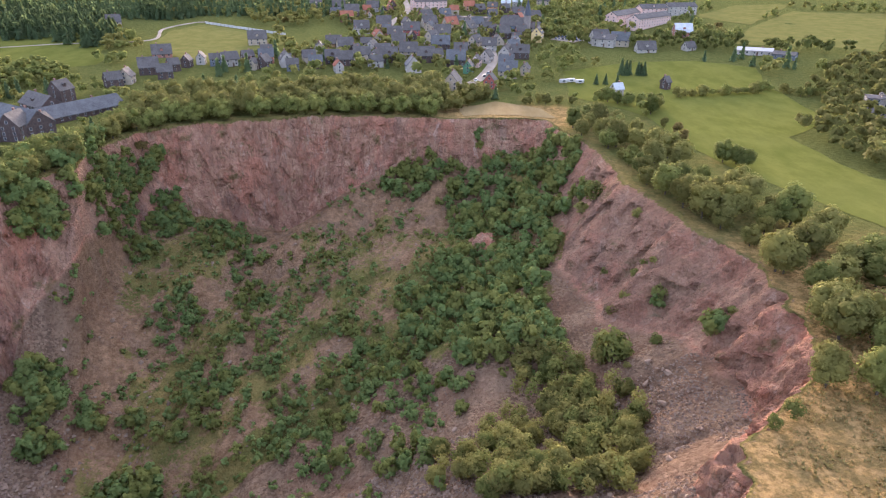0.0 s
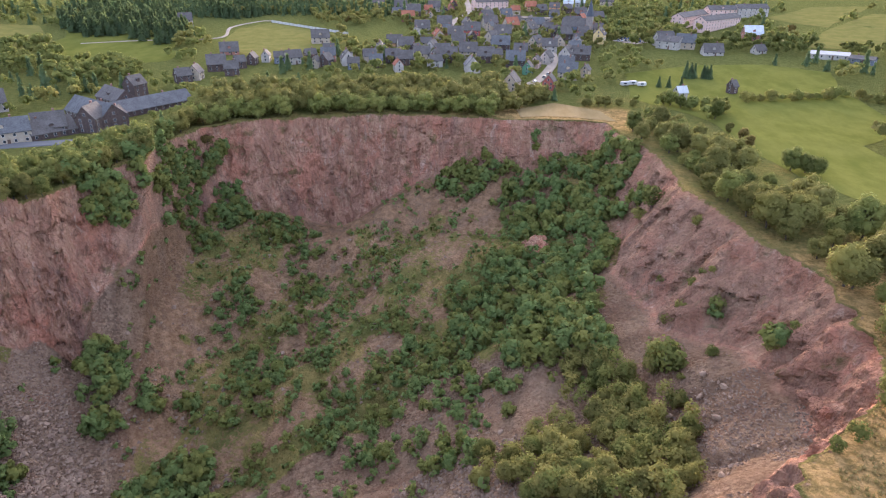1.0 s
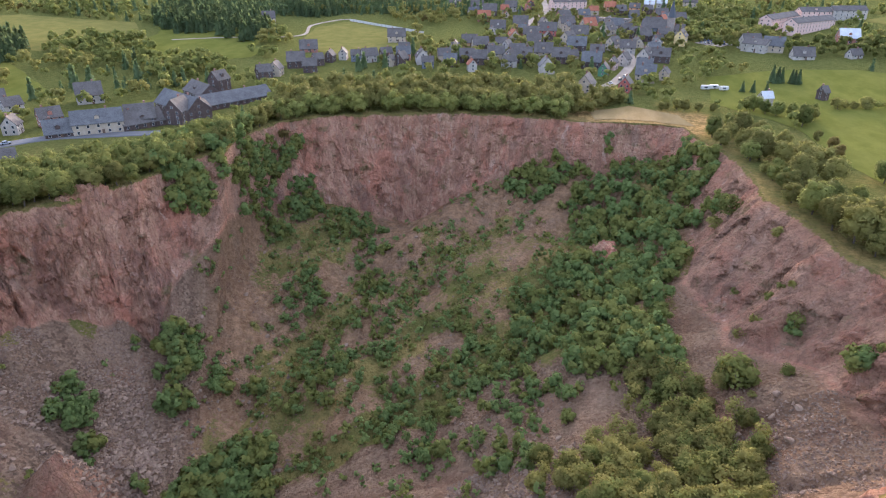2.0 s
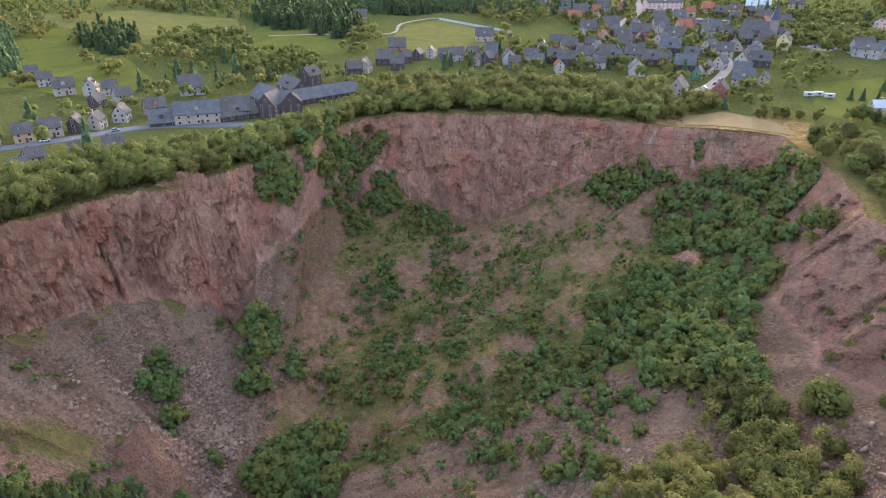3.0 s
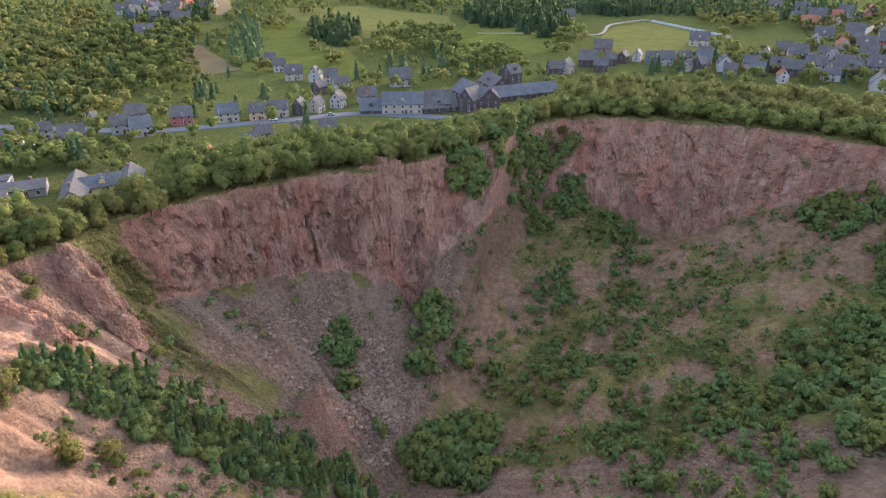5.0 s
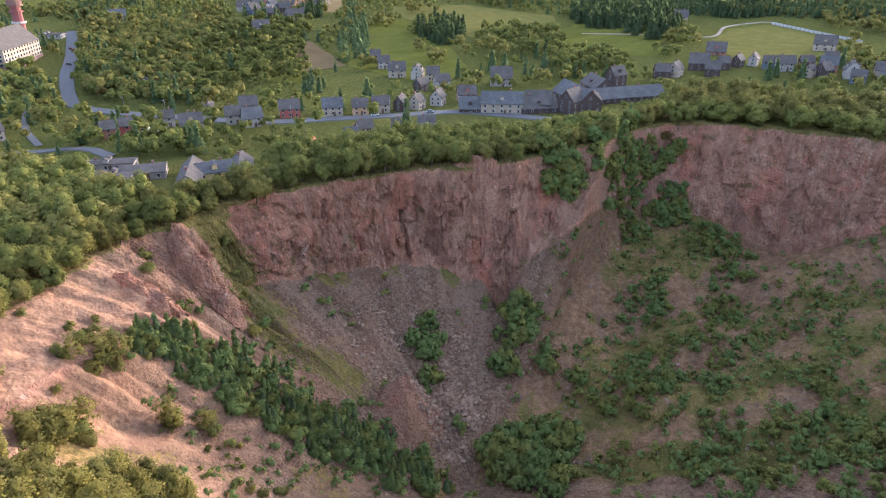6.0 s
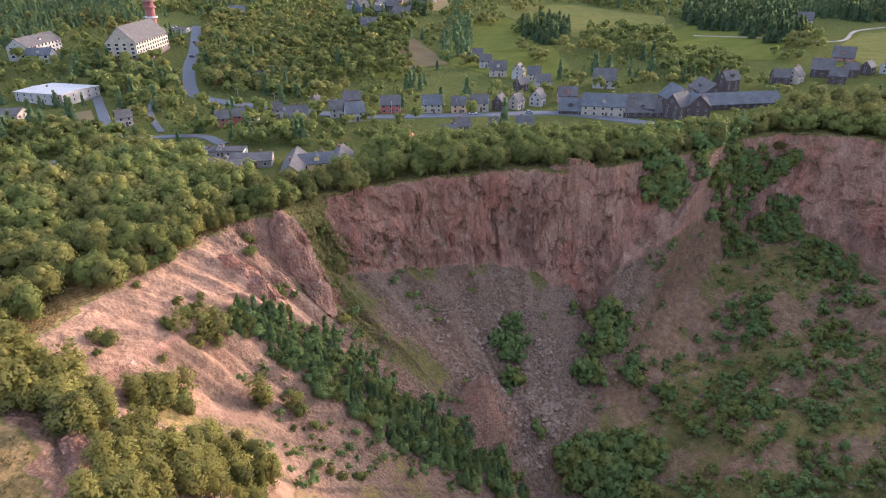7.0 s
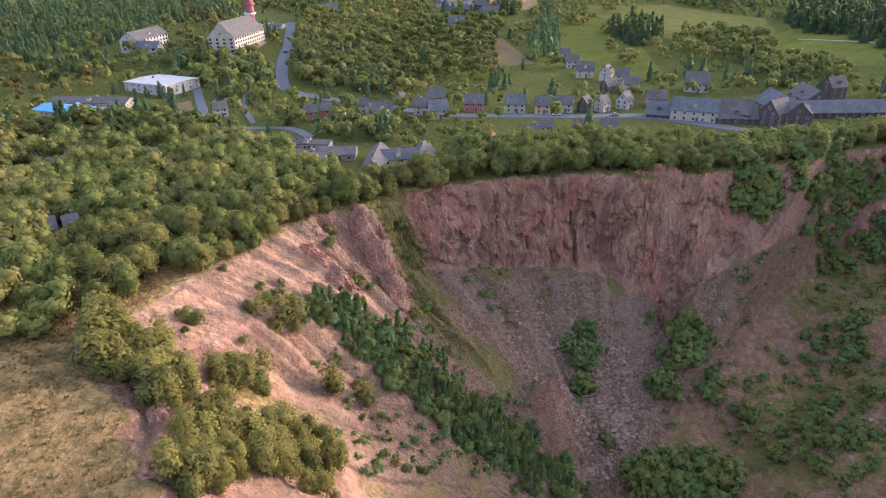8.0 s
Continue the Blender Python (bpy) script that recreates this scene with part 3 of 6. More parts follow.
def wood(name, spots, kind, mat, label, rng):
    """Many plants of one kind as one body of woodland. spots: x, y, scale."""
    if not len(spots):
        return None
    spots = np.asarray(spots, float)
    zs = ground_z(spots[:, 0], spots[:, 1])
    verts, faces, lits, count = [], [], [], 0
    for (x, y, s), z in zip(spots, zs):
        v, f, n = FAR[kind][rng.randrange(4)]
        a = rng.uniform(0, math.tau)
        c, t = math.cos(a) * s, math.sin(a) * s
        w = np.stack([v[:, 0] * c - v[:, 1] * t + x, v[:, 0] * t + v[:, 1] * c + y, v[:, 2] * s * rng.uniform(0.85, 1.15) + z - 0.2], -1)
        verts.append(w)
        faces.append(f + count)
        lits.append(np.stack([(n[:, 0] * c - n[:, 1] * t) / s, (n[:, 0] * t + n[:, 1] * c) / s, n[:, 2]], -1))
        count += len(w)
    me = mesh_of(name, np.concatenate(verts), np.concatenate(faces), mat, normals=np.concatenate(lits))
    return tagged(new(name, me), label, "woodland", kind="stuff")

# ---- plan helpers ----
def inside(poly, x, y):
    hit, j = False, len(poly) - 1
    for i in range(len(poly)):
        (xi, yi), (xj, yj) = poly[i], poly[j]
        if (yi > y) != (yj > y) and x < (xj - xi) * (y - yi) / (yj - yi) + xi:
            hit = not hit
        j = i
    return hit


def bend(points, step=6.0):
    """A smooth line through plan points."""
    p = [np.array(q, float) for q in points]
    p = [2 * p[0] - p[1], *p, 2 * p[-1] - p[-2]]
    line = []
    for a, b, c, d in zip(p, p[1:], p[2:], p[3:]):
        n = max(2, int(np.linalg.norm(c - b) / step))
        for k in range(n):
            t = k / n
            line.append(0.5 * (2 * b + (c - a) * t + (2 * a - 5 * b + 4 * c - d) * t * t + (3 * b - a - 3 * c + d) * t**3))
    line.append(p[-2])
    return np.array(line)


def rim_gap(x, y):
    """Distance outward from the rim; negative inside the pit."""
    a, rho = math.atan2(y - PIT[1], x - PIT[0]), math.hypot(x - PIT[0], y - PIT[1])
    return rho - float(rim_at(np.array([a]))[0][0])


KEEP_CLEAR = []  # x, y, radius round buildings and along roads


def free(x, y, room=0.0):
    return all((x - a) ** 2 + (y - b) ** 2 > (c + room) ** 2 for a, b, c in KEEP_CLEAR)


# ---- fields and roads ----
def field_material(name, low, high, streak=(1, 1, 1)):
    m = Nodes(name, rough=1.0, spec=0.0)
    c = m.mix(m.ramp(m.noise(9.0, 5, 0.65, stretch=streak), 0.3, 0.7), low, high)
    c = m.mix(m.ramp(m.noise(45.0, 3, 0.6), 0.4, 0.7, 0, 0.4), c, m.mix(0.3, low, (0.20, 0.18, 0.06)))
    c = m.mix(m.ramp(m.noise(1.2, 4, 0.7), 0.45, 0.75, 0, 0.4), c, low)
    m.bump(m.noise(0.8, 4, 0.7), 0.5, 0.4)
    return m.colour(c)


MEADOW = field_material("meadow_grass", (0.104, 0.112, 0.022), (0.152, 0.148, 0.033), (1, 0.5, 1))
PASTURE = field_material("pasture_grass", (0.134, 0.128, 0.034), (0.190, 0.166, 0.050))
STUBBLE = field_material("stubble", (0.230, 0.160, 0.072), (0.320, 0.230, 0.110), (1, 0.25, 1))
FALLOW = field_material("fallow", (0.160, 0.115, 0.058), (0.215, 0.155, 0.080), (0.3, 1, 1))


def asphalt_material():
    m = Nodes("asphalt", rough=0.8, spec=0.3)
    c = m.mix(m.noise(3.0, 5, 0.7), (0.095, 0.092, 0.090), (0.150, 0.146, 0.142))
    m.bump(m.noise(0.3, 3), 0.3, 0.02)
    return m.colour(c)


ASPHALT = asphalt_material()
GRAVEL = field_material("gravel_track", (0.300, 0.245, 0.190), (0.420, 0.350, 0.275))


FIELDS = []


def field(name, outline, mat, label, lift=0.14, category="field"):
    FIELDS.append(outline)
    bm = bmesh.new()
    ring = [bm.verts.new((x, y, 0)) for x, y in outline]
    edges = [bm.edges.new((a, b)) for a, b in zip(ring, ring[1:] + ring[:1])]
    bmesh.ops.triangle_fill(bm, edges=edges, use_beauty=True)
    for _ in range(5):
        long = [e for e in bm.edges if e.calc_length() > 14]
        if long:
            bmesh.ops.subdivide_edges(bm, edges=long, cuts=1)
    bmesh.ops.triangulate(bm, faces=bm.faces[:])
    rng = random.Random(len(outline))
    for e in bm.edges:
        if e.is_boundary:
            for v in e.verts:
                v.co.x += rng.uniform(-0.8, 0.8)
                v.co.y += rng.uniform(-0.8, 0.8)
    me = bpy.data.meshes.new(name)
    zs = plateau_z(np.array([v.co.x for v in bm.verts]), np.array([v.co.y for v in bm.verts]))
    for v, z in zip(bm.verts, zs):
        v.co.z = z + lift
    bmesh.ops.recalc_face_normals(bm, faces=bm.faces[:])
    if sum(f.normal.z for f in bm.faces) < 0:
        bmesh.ops.reverse_faces(bm, faces=bm.faces[:])
    bm.to_mesh(me)
    bm.free()
    me.materials.append(mat)
    for p in me.polygons:
        p.use_smooth = True
    return tagged(new(name, me), label, category, kind="structure")


field("meadow", ((80, 436), (128, 462), (177, 466), (209, 440), (197, 396), (196, 345), (193, 316), (156, 284), (158, 245), (165, 215), (160, 170),
                 (136, 172), (124, 208), (112, 240), (106, 277), (104, 327), (73, 373)), MEADOW, "bright green mown meadow beside the bushes of the rim")
field("pasture", ((-218, 489), (-229, 558), (-210, 598), (-140, 560), (-122, 538), (-138, 463), (-148, 444), (-190, 464)), PASTURE, "yellow-green pasture with worn tracks above the town")
field("slope_field", ((268, 587), (344, 674), (420, 640), (359, 545), (315, 480), (293, 500), (225, 520)), PASTURE, "sunlit yellowish field on the valley side")
field("upper_field", ((241, 653), (306, 720), (365, 718), (274, 601)), PASTURE, "pale green field near the far woods")
field("fallow_field", ((-458, 278), (-454, 296), (-365, 264), (-370, 233)), FALLOW, "brown fallow field between hedges", 0.3)
field("valley_meadow", ((-496, 366), (-479, 417), (-358, 357), (-297, 315), (-284, 270), (-364, 265)), MEADOW, "green meadow behind the row of houses")
field("stubble_field", ((-704, 405), (-644, 464), (-549, 399), (-581, 379)), STUBBLE, "golden stubble field on the far hillside")
field("hill_meadow", ((-560, 440), (-498, 520), (-386, 524), (-327, 459), (-374, 398)), PASTURE, "green hillside meadow with loose trees")
field("hedged_meadow", ((-359, 520), (-254, 504), (-233, 427), (-294, 413)), MEADOW, "green meadow among hedges and a path")
field("small_meadow", ((-384, 213), (-377, 227), (-359, 233), (-347, 217), (-363, 200)), MEADOW, "small green plot behind gardens")
field("corner_meadow", ((-345, 517), (-273, 478), (-230, 457), (-230, 431), (-272, 398), (-330, 440)), MEADOW, "green sloping meadow beside the town")
field("rim_grass", ((8, 340), (29, 358), (52, 340), (58, 318), (50, 321), (24, 325), (9, 322)), STUBBLE, "dry straw-coloured grass on the edge of the wall", 0.2)


def road(name, points, width, mat, label, lift=0.4, category="road"):
    """A strip with a rounded edge, a little above the verge."""
    line = bend(points)
    d = np.gradient(line, axis=0)
    d /= np.linalg.norm(d, axis=1, keepdims=True)
    side = np.stack([-d[:, 1], d[:, 0]], -1)
    rows = []
    for off, drop in ((-0.56, -0.5), (-0.5, 0.0), (0.0, 0.06), (0.5, 0.0), (0.56, -0.5)):
        p = line + side * width * off
        rows.append(np.stack([p[:, 0], p[:, 1], plateau_z(line[:, 0], line[:, 1]) + lift + drop], -1))
    n = len(line)
    grid = np.concatenate(rows)
    faces = [(r * n + k, (r * n + k + 1), (r + 1) * n + k + 1, (r + 1) * n + k) for r in range(4) for k in range(n - 1)]
    for x, y in line[::2]:
        KEEP_CLEAR.append((x, y, width * 0.5 + 1.5))
    return tagged(new(name, mesh_of(name, grid, faces, mat, False)), label, category, kind="structure")


road("road_main", ((-611, 167), (-513, 136), (-458, 116), (-400, 100), (-378, 99), (-353, 109), (-311, 133), (-283, 150), (-264, 176), (-246, 204), (-229, 233), (-203, 246), (-181, 254)), 7.5, ASPHALT, "grey two-lane asphalt road past the houses")
road("road_yard", ((-413, 51), (-364, 46), (-330, 43), (-310, 50), (-296, 74), (-274, 78)), 4.8, ASPHALT, "narrow grey asphalt works road")
road("road_lane", ((-400, 79), (-352, 66), (-313, 62)), 3.0, ASPHALT, "narrow asphalt lane between trees")
road("road_lower", ((-313, -60), (-305, -17), (-289, 20), (-300, 45)), 5.0, ASPHALT, "asphalt lane behind the wood")
# light gravel colour stands for the sun's glint along the street
road("road_street", ((4, 362), (15, 399), (23, 417), (32, 452), (36, 484), (32, 515), (10, 560), (-48, 596), (-38, 694), (-46, 776)), 6.0, GRAVEL, "pale sunlit street climbing through the town")
road("path", ((-315, 468), (-279, 491), (-229, 516), (-237, 564), (-221, 602), (-205, 599)), 2.5, GRAVEL, "light gravel path along the pasture")

# ---- buildings ----
def wall_material(name, low, high, size=2.0):
    m = Nodes(name, rough=0.9)
    c = m.mix(m.ramp(m.noise(size, 5, 0.6), 0.25, 0.75), low, high)
    c = m.mix(m.ramp(m.noise(0.7, 4, 0.7, stretch=(1, 1, 0.3)), 0.55, 0.8, 0, 0.35), c, tuple(v * 0.6 for v in low))
    return m.colour(c)


def roof_material(name, low, high, rough=0.55):
    m = Nodes(name, rough=rough + 0.2, spec=0.12)
    c = m.mix(m.cells(0.45, out="Color", stretch=(1, 1, 2)), low, high)
    c = m.mix(m.ramp(m.noise(4.0, 4), 0.4, 0.7, 0, 0.5), c, tuple(v * 1.25 for v in high))
    m.bump(m.cells(0.45, stretch=(1, 1, 2)), 0.3, 0.05)
    return m.colour(c)


WALLS = {
    "white": wall_material("white_render", (0.33, 0.29, 0.24), (0.45, 0.40, 0.34)),
    "cream": wall_material("cream_render", (0.34, 0.27, 0.19), (0.45, 0.37, 0.27)),
    "yellow": wall_material("yellow_render", (0.58, 0.42, 0.17), (0.70, 0.52, 0.24)),
    "ochre": wall_material("ochre_render", (0.46, 0.27, 0.14), (0.56, 0.36, 0.20)),
    "orange": wall_material("orange_render", (0.55, 0.26, 0.12), (0.66, 0.34, 0.17)),
    "pinkwall": wall_material("pink_render", (0.56, 0.38, 0.31), (0.66, 0.47, 0.39)),
    "brick": wall_material("red_brick", (0.27, 0.12, 0.085), (0.37, 0.18, 0.13), 0.5),
    "redwood": wall_material("red_boarding", (0.30, 0.085, 0.065), (0.39, 0.13, 0.10), 0.8),
    "green": wall_material("green_boarding", (0.07, 0.16, 0.09), (0.11, 0.22, 0.13), 0.8),
    "dark": wall_material("dark_boarding", (0.060, 0.042, 0.036), (0.115, 0.080, 0.066), 0.8),
    "slatewall": wall_material("slate_cladding", (0.10, 0.11, 0.13), (0.17, 0.18, 0.20), 0.6),
    "stone": wall_material("grey_stone", (0.20, 0.165, 0.14), (0.31, 0.26, 0.22), 1.0)}
ROOFS = {
    "slate": roof_material("slate_roof", (0.074, 0.064, 0.056), (0.134, 0.117, 0.103), 0.62),
    "blueslate": roof_material("blue_slate_roof", (0.076, 0.073, 0.071), (0.138, 0.134, 0.130), 0.62),
    "tile": roof_material("tile_roof", (0.230, 0.085, 0.050), (0.330, 0.130, 0.075), 0.7),
    "tin": roof_material("tin_roof", (0.40, 0.40, 0.40), (0.52, 0.52, 0.51), 0.30),
    "flat": roof_material("felt_roof", (0.070, 0.060, 0.055), (0.125, 0.110, 0.100), 0.85),
    "pale": roof_material("pale_sheet_roof", (0.36, 0.33, 0.30), (0.46, 0.43, 0.39), 0.5),
    "skyblue": roof_material("blue_sheet_roof", (0.10, 0.25, 0.36), (0.15, 0.33, 0.45), 0.5)}


def plain(name, rgb, rough=0.6, metal=0.0, spec=0.4):
    m = Nodes(name, rough, metal, spec)
    return m.colour(m.mix(m.noise(0.6, 3), tuple(v * 0.85 for v in rgb), rgb))


FRAME = plain("window_paint", (0.58, 0.55, 0.50))
GLASS = plain("window_glass", (0.035, 0.042, 0.050), 0.12, 0.0, 0.6)
DOOR = plain("door_paint", (0.12, 0.07, 0.045))
CHIMNEY = plain("chimney_brick", (0.24, 0.13, 0.10), 0.9)


def box_into(bm, x0, y0, z0, x1, y1, z1, mat=0):
    vs = [bm.verts.new(p) for p in ((x0, y0, z0), (x1, y0, z0), (x1, y1, z0), (x0, y1, z0), (x0, y0, z1), (x1, y0, z1), (x1, y1, z1), (x0, y1, z1))]
    for q in ((0, 3, 2, 1), (4, 5, 6, 7), (0, 1, 5, 4), (1, 2, 6, 5), (2, 3, 7, 6), (3, 0, 4, 7)):
        bm.faces.new([vs[k] for k in q]).material_index = mat


def part(name, bm, mats, parent, label=""):
    me = bpy.data.meshes.new(name)
    bm.to_mesh(me)
    bm.free()
    for mat in mats if isinstance(mats, (list, tuple)) else [mats]:
        me.materials.append(mat)
    ob = new(name, me)
    ob.parent = parent
    if label:
        ob["label"] = label
    return ob


def window_mesh(w, h):
    """A painted frame, proud of its wall, round a set-back pane; faces -y."""
    bm = bmesh.new()

    def ring(x, z0, z1, y):
        return [bm.verts.new(p) for p in ((-x, y, z0), (x, y, z0), (x, y, z1), (-x, y, z1))]

    b = 0.07
    rings = [ring(w / 2 + b, -b, h + b, 0.05), ring(w / 2 + b, -b, h + b, -0.10), ring(w / 2, 0, h, -0.10), ring(w / 2, 0, h, -0.03)]
    for p, q in zip(rings, rings[1:]):
        for k in range(4):
            bm.faces.new((p[k], p[(k + 1) % 4], q[(k + 1) % 4], q[k]))
    bm.faces.new(rings[-1]).material_index = 1
    bmesh.ops.recalc_face_normals(bm, faces=bm.faces[:])
    me = bpy.data.meshes.new("window")
    bm.to_mesh(me)
    bm.free()
    me.materials.append(FRAME)
    me.materials.append(GLASS)
    return me


WINDOW, WIDE_WINDOW, DORMER_WINDOW = window_mesh(0.95, 1.2), window_mesh(2.0, 1.5), window_mesh(0.9, 0.9)


def windows_on(parent, w, d, storeys, first, height, gap, mesh, sides="nsew"):
    """Rows of windows on the chosen sides of a block w x d."""
    for side in sides:
        run = w if side in "ns" else d
        n = max(1, int(run / gap))
        for level in range(storeys):
            for k in range(n):
                u = (k + 0.5) / n * run - run / 2
                ob = new("window", mesh)
                ob.parent = parent
                z = first + level * height
                ob.matrix_local = {"s": pose(u, -d / 2 - 0.02, z), "n": pose(u, d / 2 + 0.02, z, 0, 0, 180), "e": pose(w / 2 + 0.02, u, z, 0, 0, 90), "w": pose(-w / 2 - 0.02, u, z, 0, 0, -90)}[side]


def gable_walls(w, d, eaves, rise, foot=-2.0):
    """Four walls with pointed ends; the ridge runs along x."""
    bm = bmesh.new()
    v = {}
    for sx in (-1, 1):
        for sy in (-1, 1):
            v[sx, sy, 0] = bm.verts.new((sx * w / 2, sy * d / 2, foot))
            v[sx, sy, 1] = bm.verts.new((sx * w / 2, sy * d / 2, eaves))
        v[sx] = bm.verts.new((sx * w / 2, 0, eaves + rise))
    for sy in (-1, 1):
        q = [v[-1, sy, 0], v[1, sy, 0], v[1, sy, 1], v[-1, sy, 1]]
        bm.faces.new(q if sy < 0 else q[::-1])
    for sx in (-1, 1):
        q = [v[sx, -1, 0], v[sx, 1, 0], v[sx, 1, 1], v[sx], v[sx, -1, 1]]
        bm.faces.new(q if sx > 0 else q[::-1])
    return bm


def gable_roof(w, d, eaves, rise, over=0.5, thick=0.28):
    """Two thick slopes that reach past the walls."""
    bm = bmesh.new()
    k = rise / (d / 2)
    for sy in (-1, 1):
        y1, z1 = sy * (d / 2 + over), eaves - over * k + 0.05
        top = eaves + rise + 0.05
        x = w / 2 + over * 0.7
        pts = [(-x, y1, z1), (x, y1, z1), (x, 0, top), (-x, 0, top)]
        a = [bm.verts.new(p) for p in pts]
        b = [bm.verts.new((p[0], p[1], p[2] + thick)) for p in pts]
        for q in ([*b], a[::-1], [a[0], a[1], b[1], b[0]], [a[1], a[2], b[2], b[1]], [a[2], a[3], b[3], b[2]], [a[3], a[0], b[0], b[3]]):
            bm.faces.new(q if sy < 0 else q[::-1])
    bmesh.ops.recalc_face_normals(bm, faces=bm.faces[:])
    return bm


COLOUR_WORDS = {"white": "white rendered", "cream": "cream rendered", "yellow": "yellow rendered", "ochre": "ochre rendered", "orange": "orange rendered", "pinkwall": "pale pink rendered",
                "brick": "red brick", "redwood": "red boarded", "green": "green boarded", "dark": "dark timber-clad", "slatewall": "slate-clad", "stone": "grey stone"}
ROOF_WORDS = {"slate": "grey slate", "blueslate": "bluish slate", "tile": "red tiled", "tin": "bright metal", "flat": "flat dark", "pale": "pale sheet", "skyblue": "blue sheet"}


def house(x, y, turn, length, storeys, wall, roof, deep=None, pitch=1.15, name="house", category="house", gap=2.8, label="", sunk=0.0):
    """A gabled house: walls, a two-sided roof, rows of windows, a door, a chimney and often a dormer."""
    rng = random.Random(int(x * 7 + y * 13))
    d = deep or max(5.0, min(10.5, length * rng.uniform(0.66, 0.85)))
    eaves = 0.2 + (2.2 if name == "house" else 2.55) * storeys
    if roof == "flat":
        pitch = min(pitch, 0.12)
    rise = d / 2 * pitch
    ob = new(name)
    z = gz(x, y) - sunk
    ob.matrix_world = pose(x, y, z, 0, 0, turn)
    base = part("wall", gable_walls(length, d, eaves, rise), WALLS[wall], ob)
    part("roof", gable_roof(length, d, eaves, rise), ROOFS[roof], ob)
    sides = "nsew"
    if math.hypot(x, y) > 400:  # far houses: the two sides that look towards the pit
        c, s = math.cos(radians(turn)), math.sin(radians(turn))
        sides = ("w" if c * x + s * y > 0 else "e") + ("s" if c * y - s * x > 0 else "n")
    windows_on(ob, length, d, storeys, 0.9, 2.2 if name == "house" else 2.55, gap + (0.4 if len(sides) > 2 else 1.2), WIDE_WINDOW if name in ("office_block", "works_house") else WINDOW, sides)
    if rise > 2.6:
        for sx in (-1, 1):
            w = new("window", WINDOW)
            w.parent = ob
            w.matrix_local = pose(sx * (length / 2 + 0.02), 0, eaves + rise * 0.22, 0, 0, 90 * sx)
    bm = bmesh.new()
    box_into(bm, -0.55, -0.10, 0, 0.55, 0.1, 2.1)
    box_into(bm, -0.7, -0.5, -0.5, 0.7, 0.1, 0.0)
    door = part("door", bm, DOOR, ob)
    door.matrix_local = pose(length * 0.08, -d / 2, 0.15)
    bm = bmesh.new()
    box_into(bm, -0.4, -0.4, -1.2, 0.4, 0.4, 1.1)
    box_into(bm, -0.5, -0.5, 1.1, 0.5, 0.5, 1.25)
    ch = part("chimney", bm, CHIMNEY, ob)
    ch.matrix_local = pose(length * rng.choice((-0.22, 0.2)), 0.5, eaves + rise)
    if length > 9 and rng.random() < 0.6:
        for sy in (-1, 1):
            bm = gable_walls(2.2, 1.9, 1.3, 0.5, -0.8)
            dm = part("dormer", bm, WALLS[wall], ob)
            dm.matrix_local = pose(0, sy * d * 0.27, eaves + rise * 0.30, 0, 0, 90)
            cap = part("dormer_roof", gable_roof(2.2, 1.9, 1.3, 0.5, 0.25, 0.15), ROOFS[roof], dm)
            w = new("window", DORMER_WINDOW)
            w.parent = dm
            w.matrix_local = pose(-sy * 1.12, 0, 0.25, 0, 0, -90 * sy)
    KEEP_CLEAR.append((x, y, max(length, d) * 0.5 + 1.0))
    words = label or f"{COLOUR_WORDS[wall]} {'cottage' if storeys < 2 else 'house'} with a {ROOF_WORDS[roof]} roof"
    return tagged(ob, words, category, group="houses of the town" if name == "house" else "")


ROAD_ROW = (
    (-306, 158, 63, 9, 2, "brick", "slate"),
    (-283, 168, 59, 10, 2, "redwood", "slate"),
    (-270, 185, 56, 10, 2, "cream", "blueslate"),
    (-260, 195, 53, 8, 2, "ochre", "slate"),
    (-257, 206, 51, 9, 2, "cream", "slate"),
    (-253, 216, 119, 8, 2, "dark", "slate"),
    (-249, 224, 108, 7, 2, "cream", "slate"),
    (-249, 239, 116, 8, 2, "white", "slate"),
    (-243, 255, 54, 10, 2, "brick", "slate"),
    (-278, 270, 66, 9, 2, "white", "slate"),
    (-281, 256, 98, 8, 2, "dark", "slate"),
    (-320, 271, 50, 11, 2, "cream", "slate"),
)
VALLEY_ROW = (
    (-307, 277, 128, 10, 2, "white", "slate"),
    (-296, 280, 47, 8, 2, "cream", "slate"),
    (-344, 280, 51, 8, 2, "white", "slate"),
    (-364, 289, 52, 7, 2, "dark", "slate"),
    (-257, 300, 41, 13, 2, "white", "slate"),
    (-231, 175, 73, 7, 1, "white", "slate"),
    (-218, 158, 54, 6, 2, "slatewall", "blueslate"),
    (-223, 187, 50, 4, 1, "dark", "slate"),
    (-215, 199, 47, 8, 1, "dark", "slate"),
    (-224, 140, 138, 5, 2, "dark", "tile"),
    (-225, 239, 43, 11, 1, "dark", "blueslate"),
    (-290, 120, 67, 10, 2, "cream", "slate"),
)
GARDEN_ROW = (
    (-290, 142, 64, 9, 2, "white", "slate"),
    (-279, 145, 73, 9, 2, "white", "blueslate"),
    (-201, 264, 37, 13, 2, "dark", "slate"),
    (-187, 274, 94, 12, 3, "dark", "slate"),
    (-513, 286, 61, 14, 2, "white", "slate"),
    (-540, 338, 58, 14, 2, "white", "slate"),
    (-591, 358, 59, 11, 2, "dark", "slate"),
    (-205, 344, 76, 10, 3, "dark", "slate"),
    (-194, 379, 47, 9, 2, "dark", "slate"),
    (-190, 388, 96, 9, 2, "cream", "slate"),
    (-187, 413, 24, 12, 2, "dark", "slate"),
    (-173, 403, 23, 9, 2, "dark", "slate"),
)
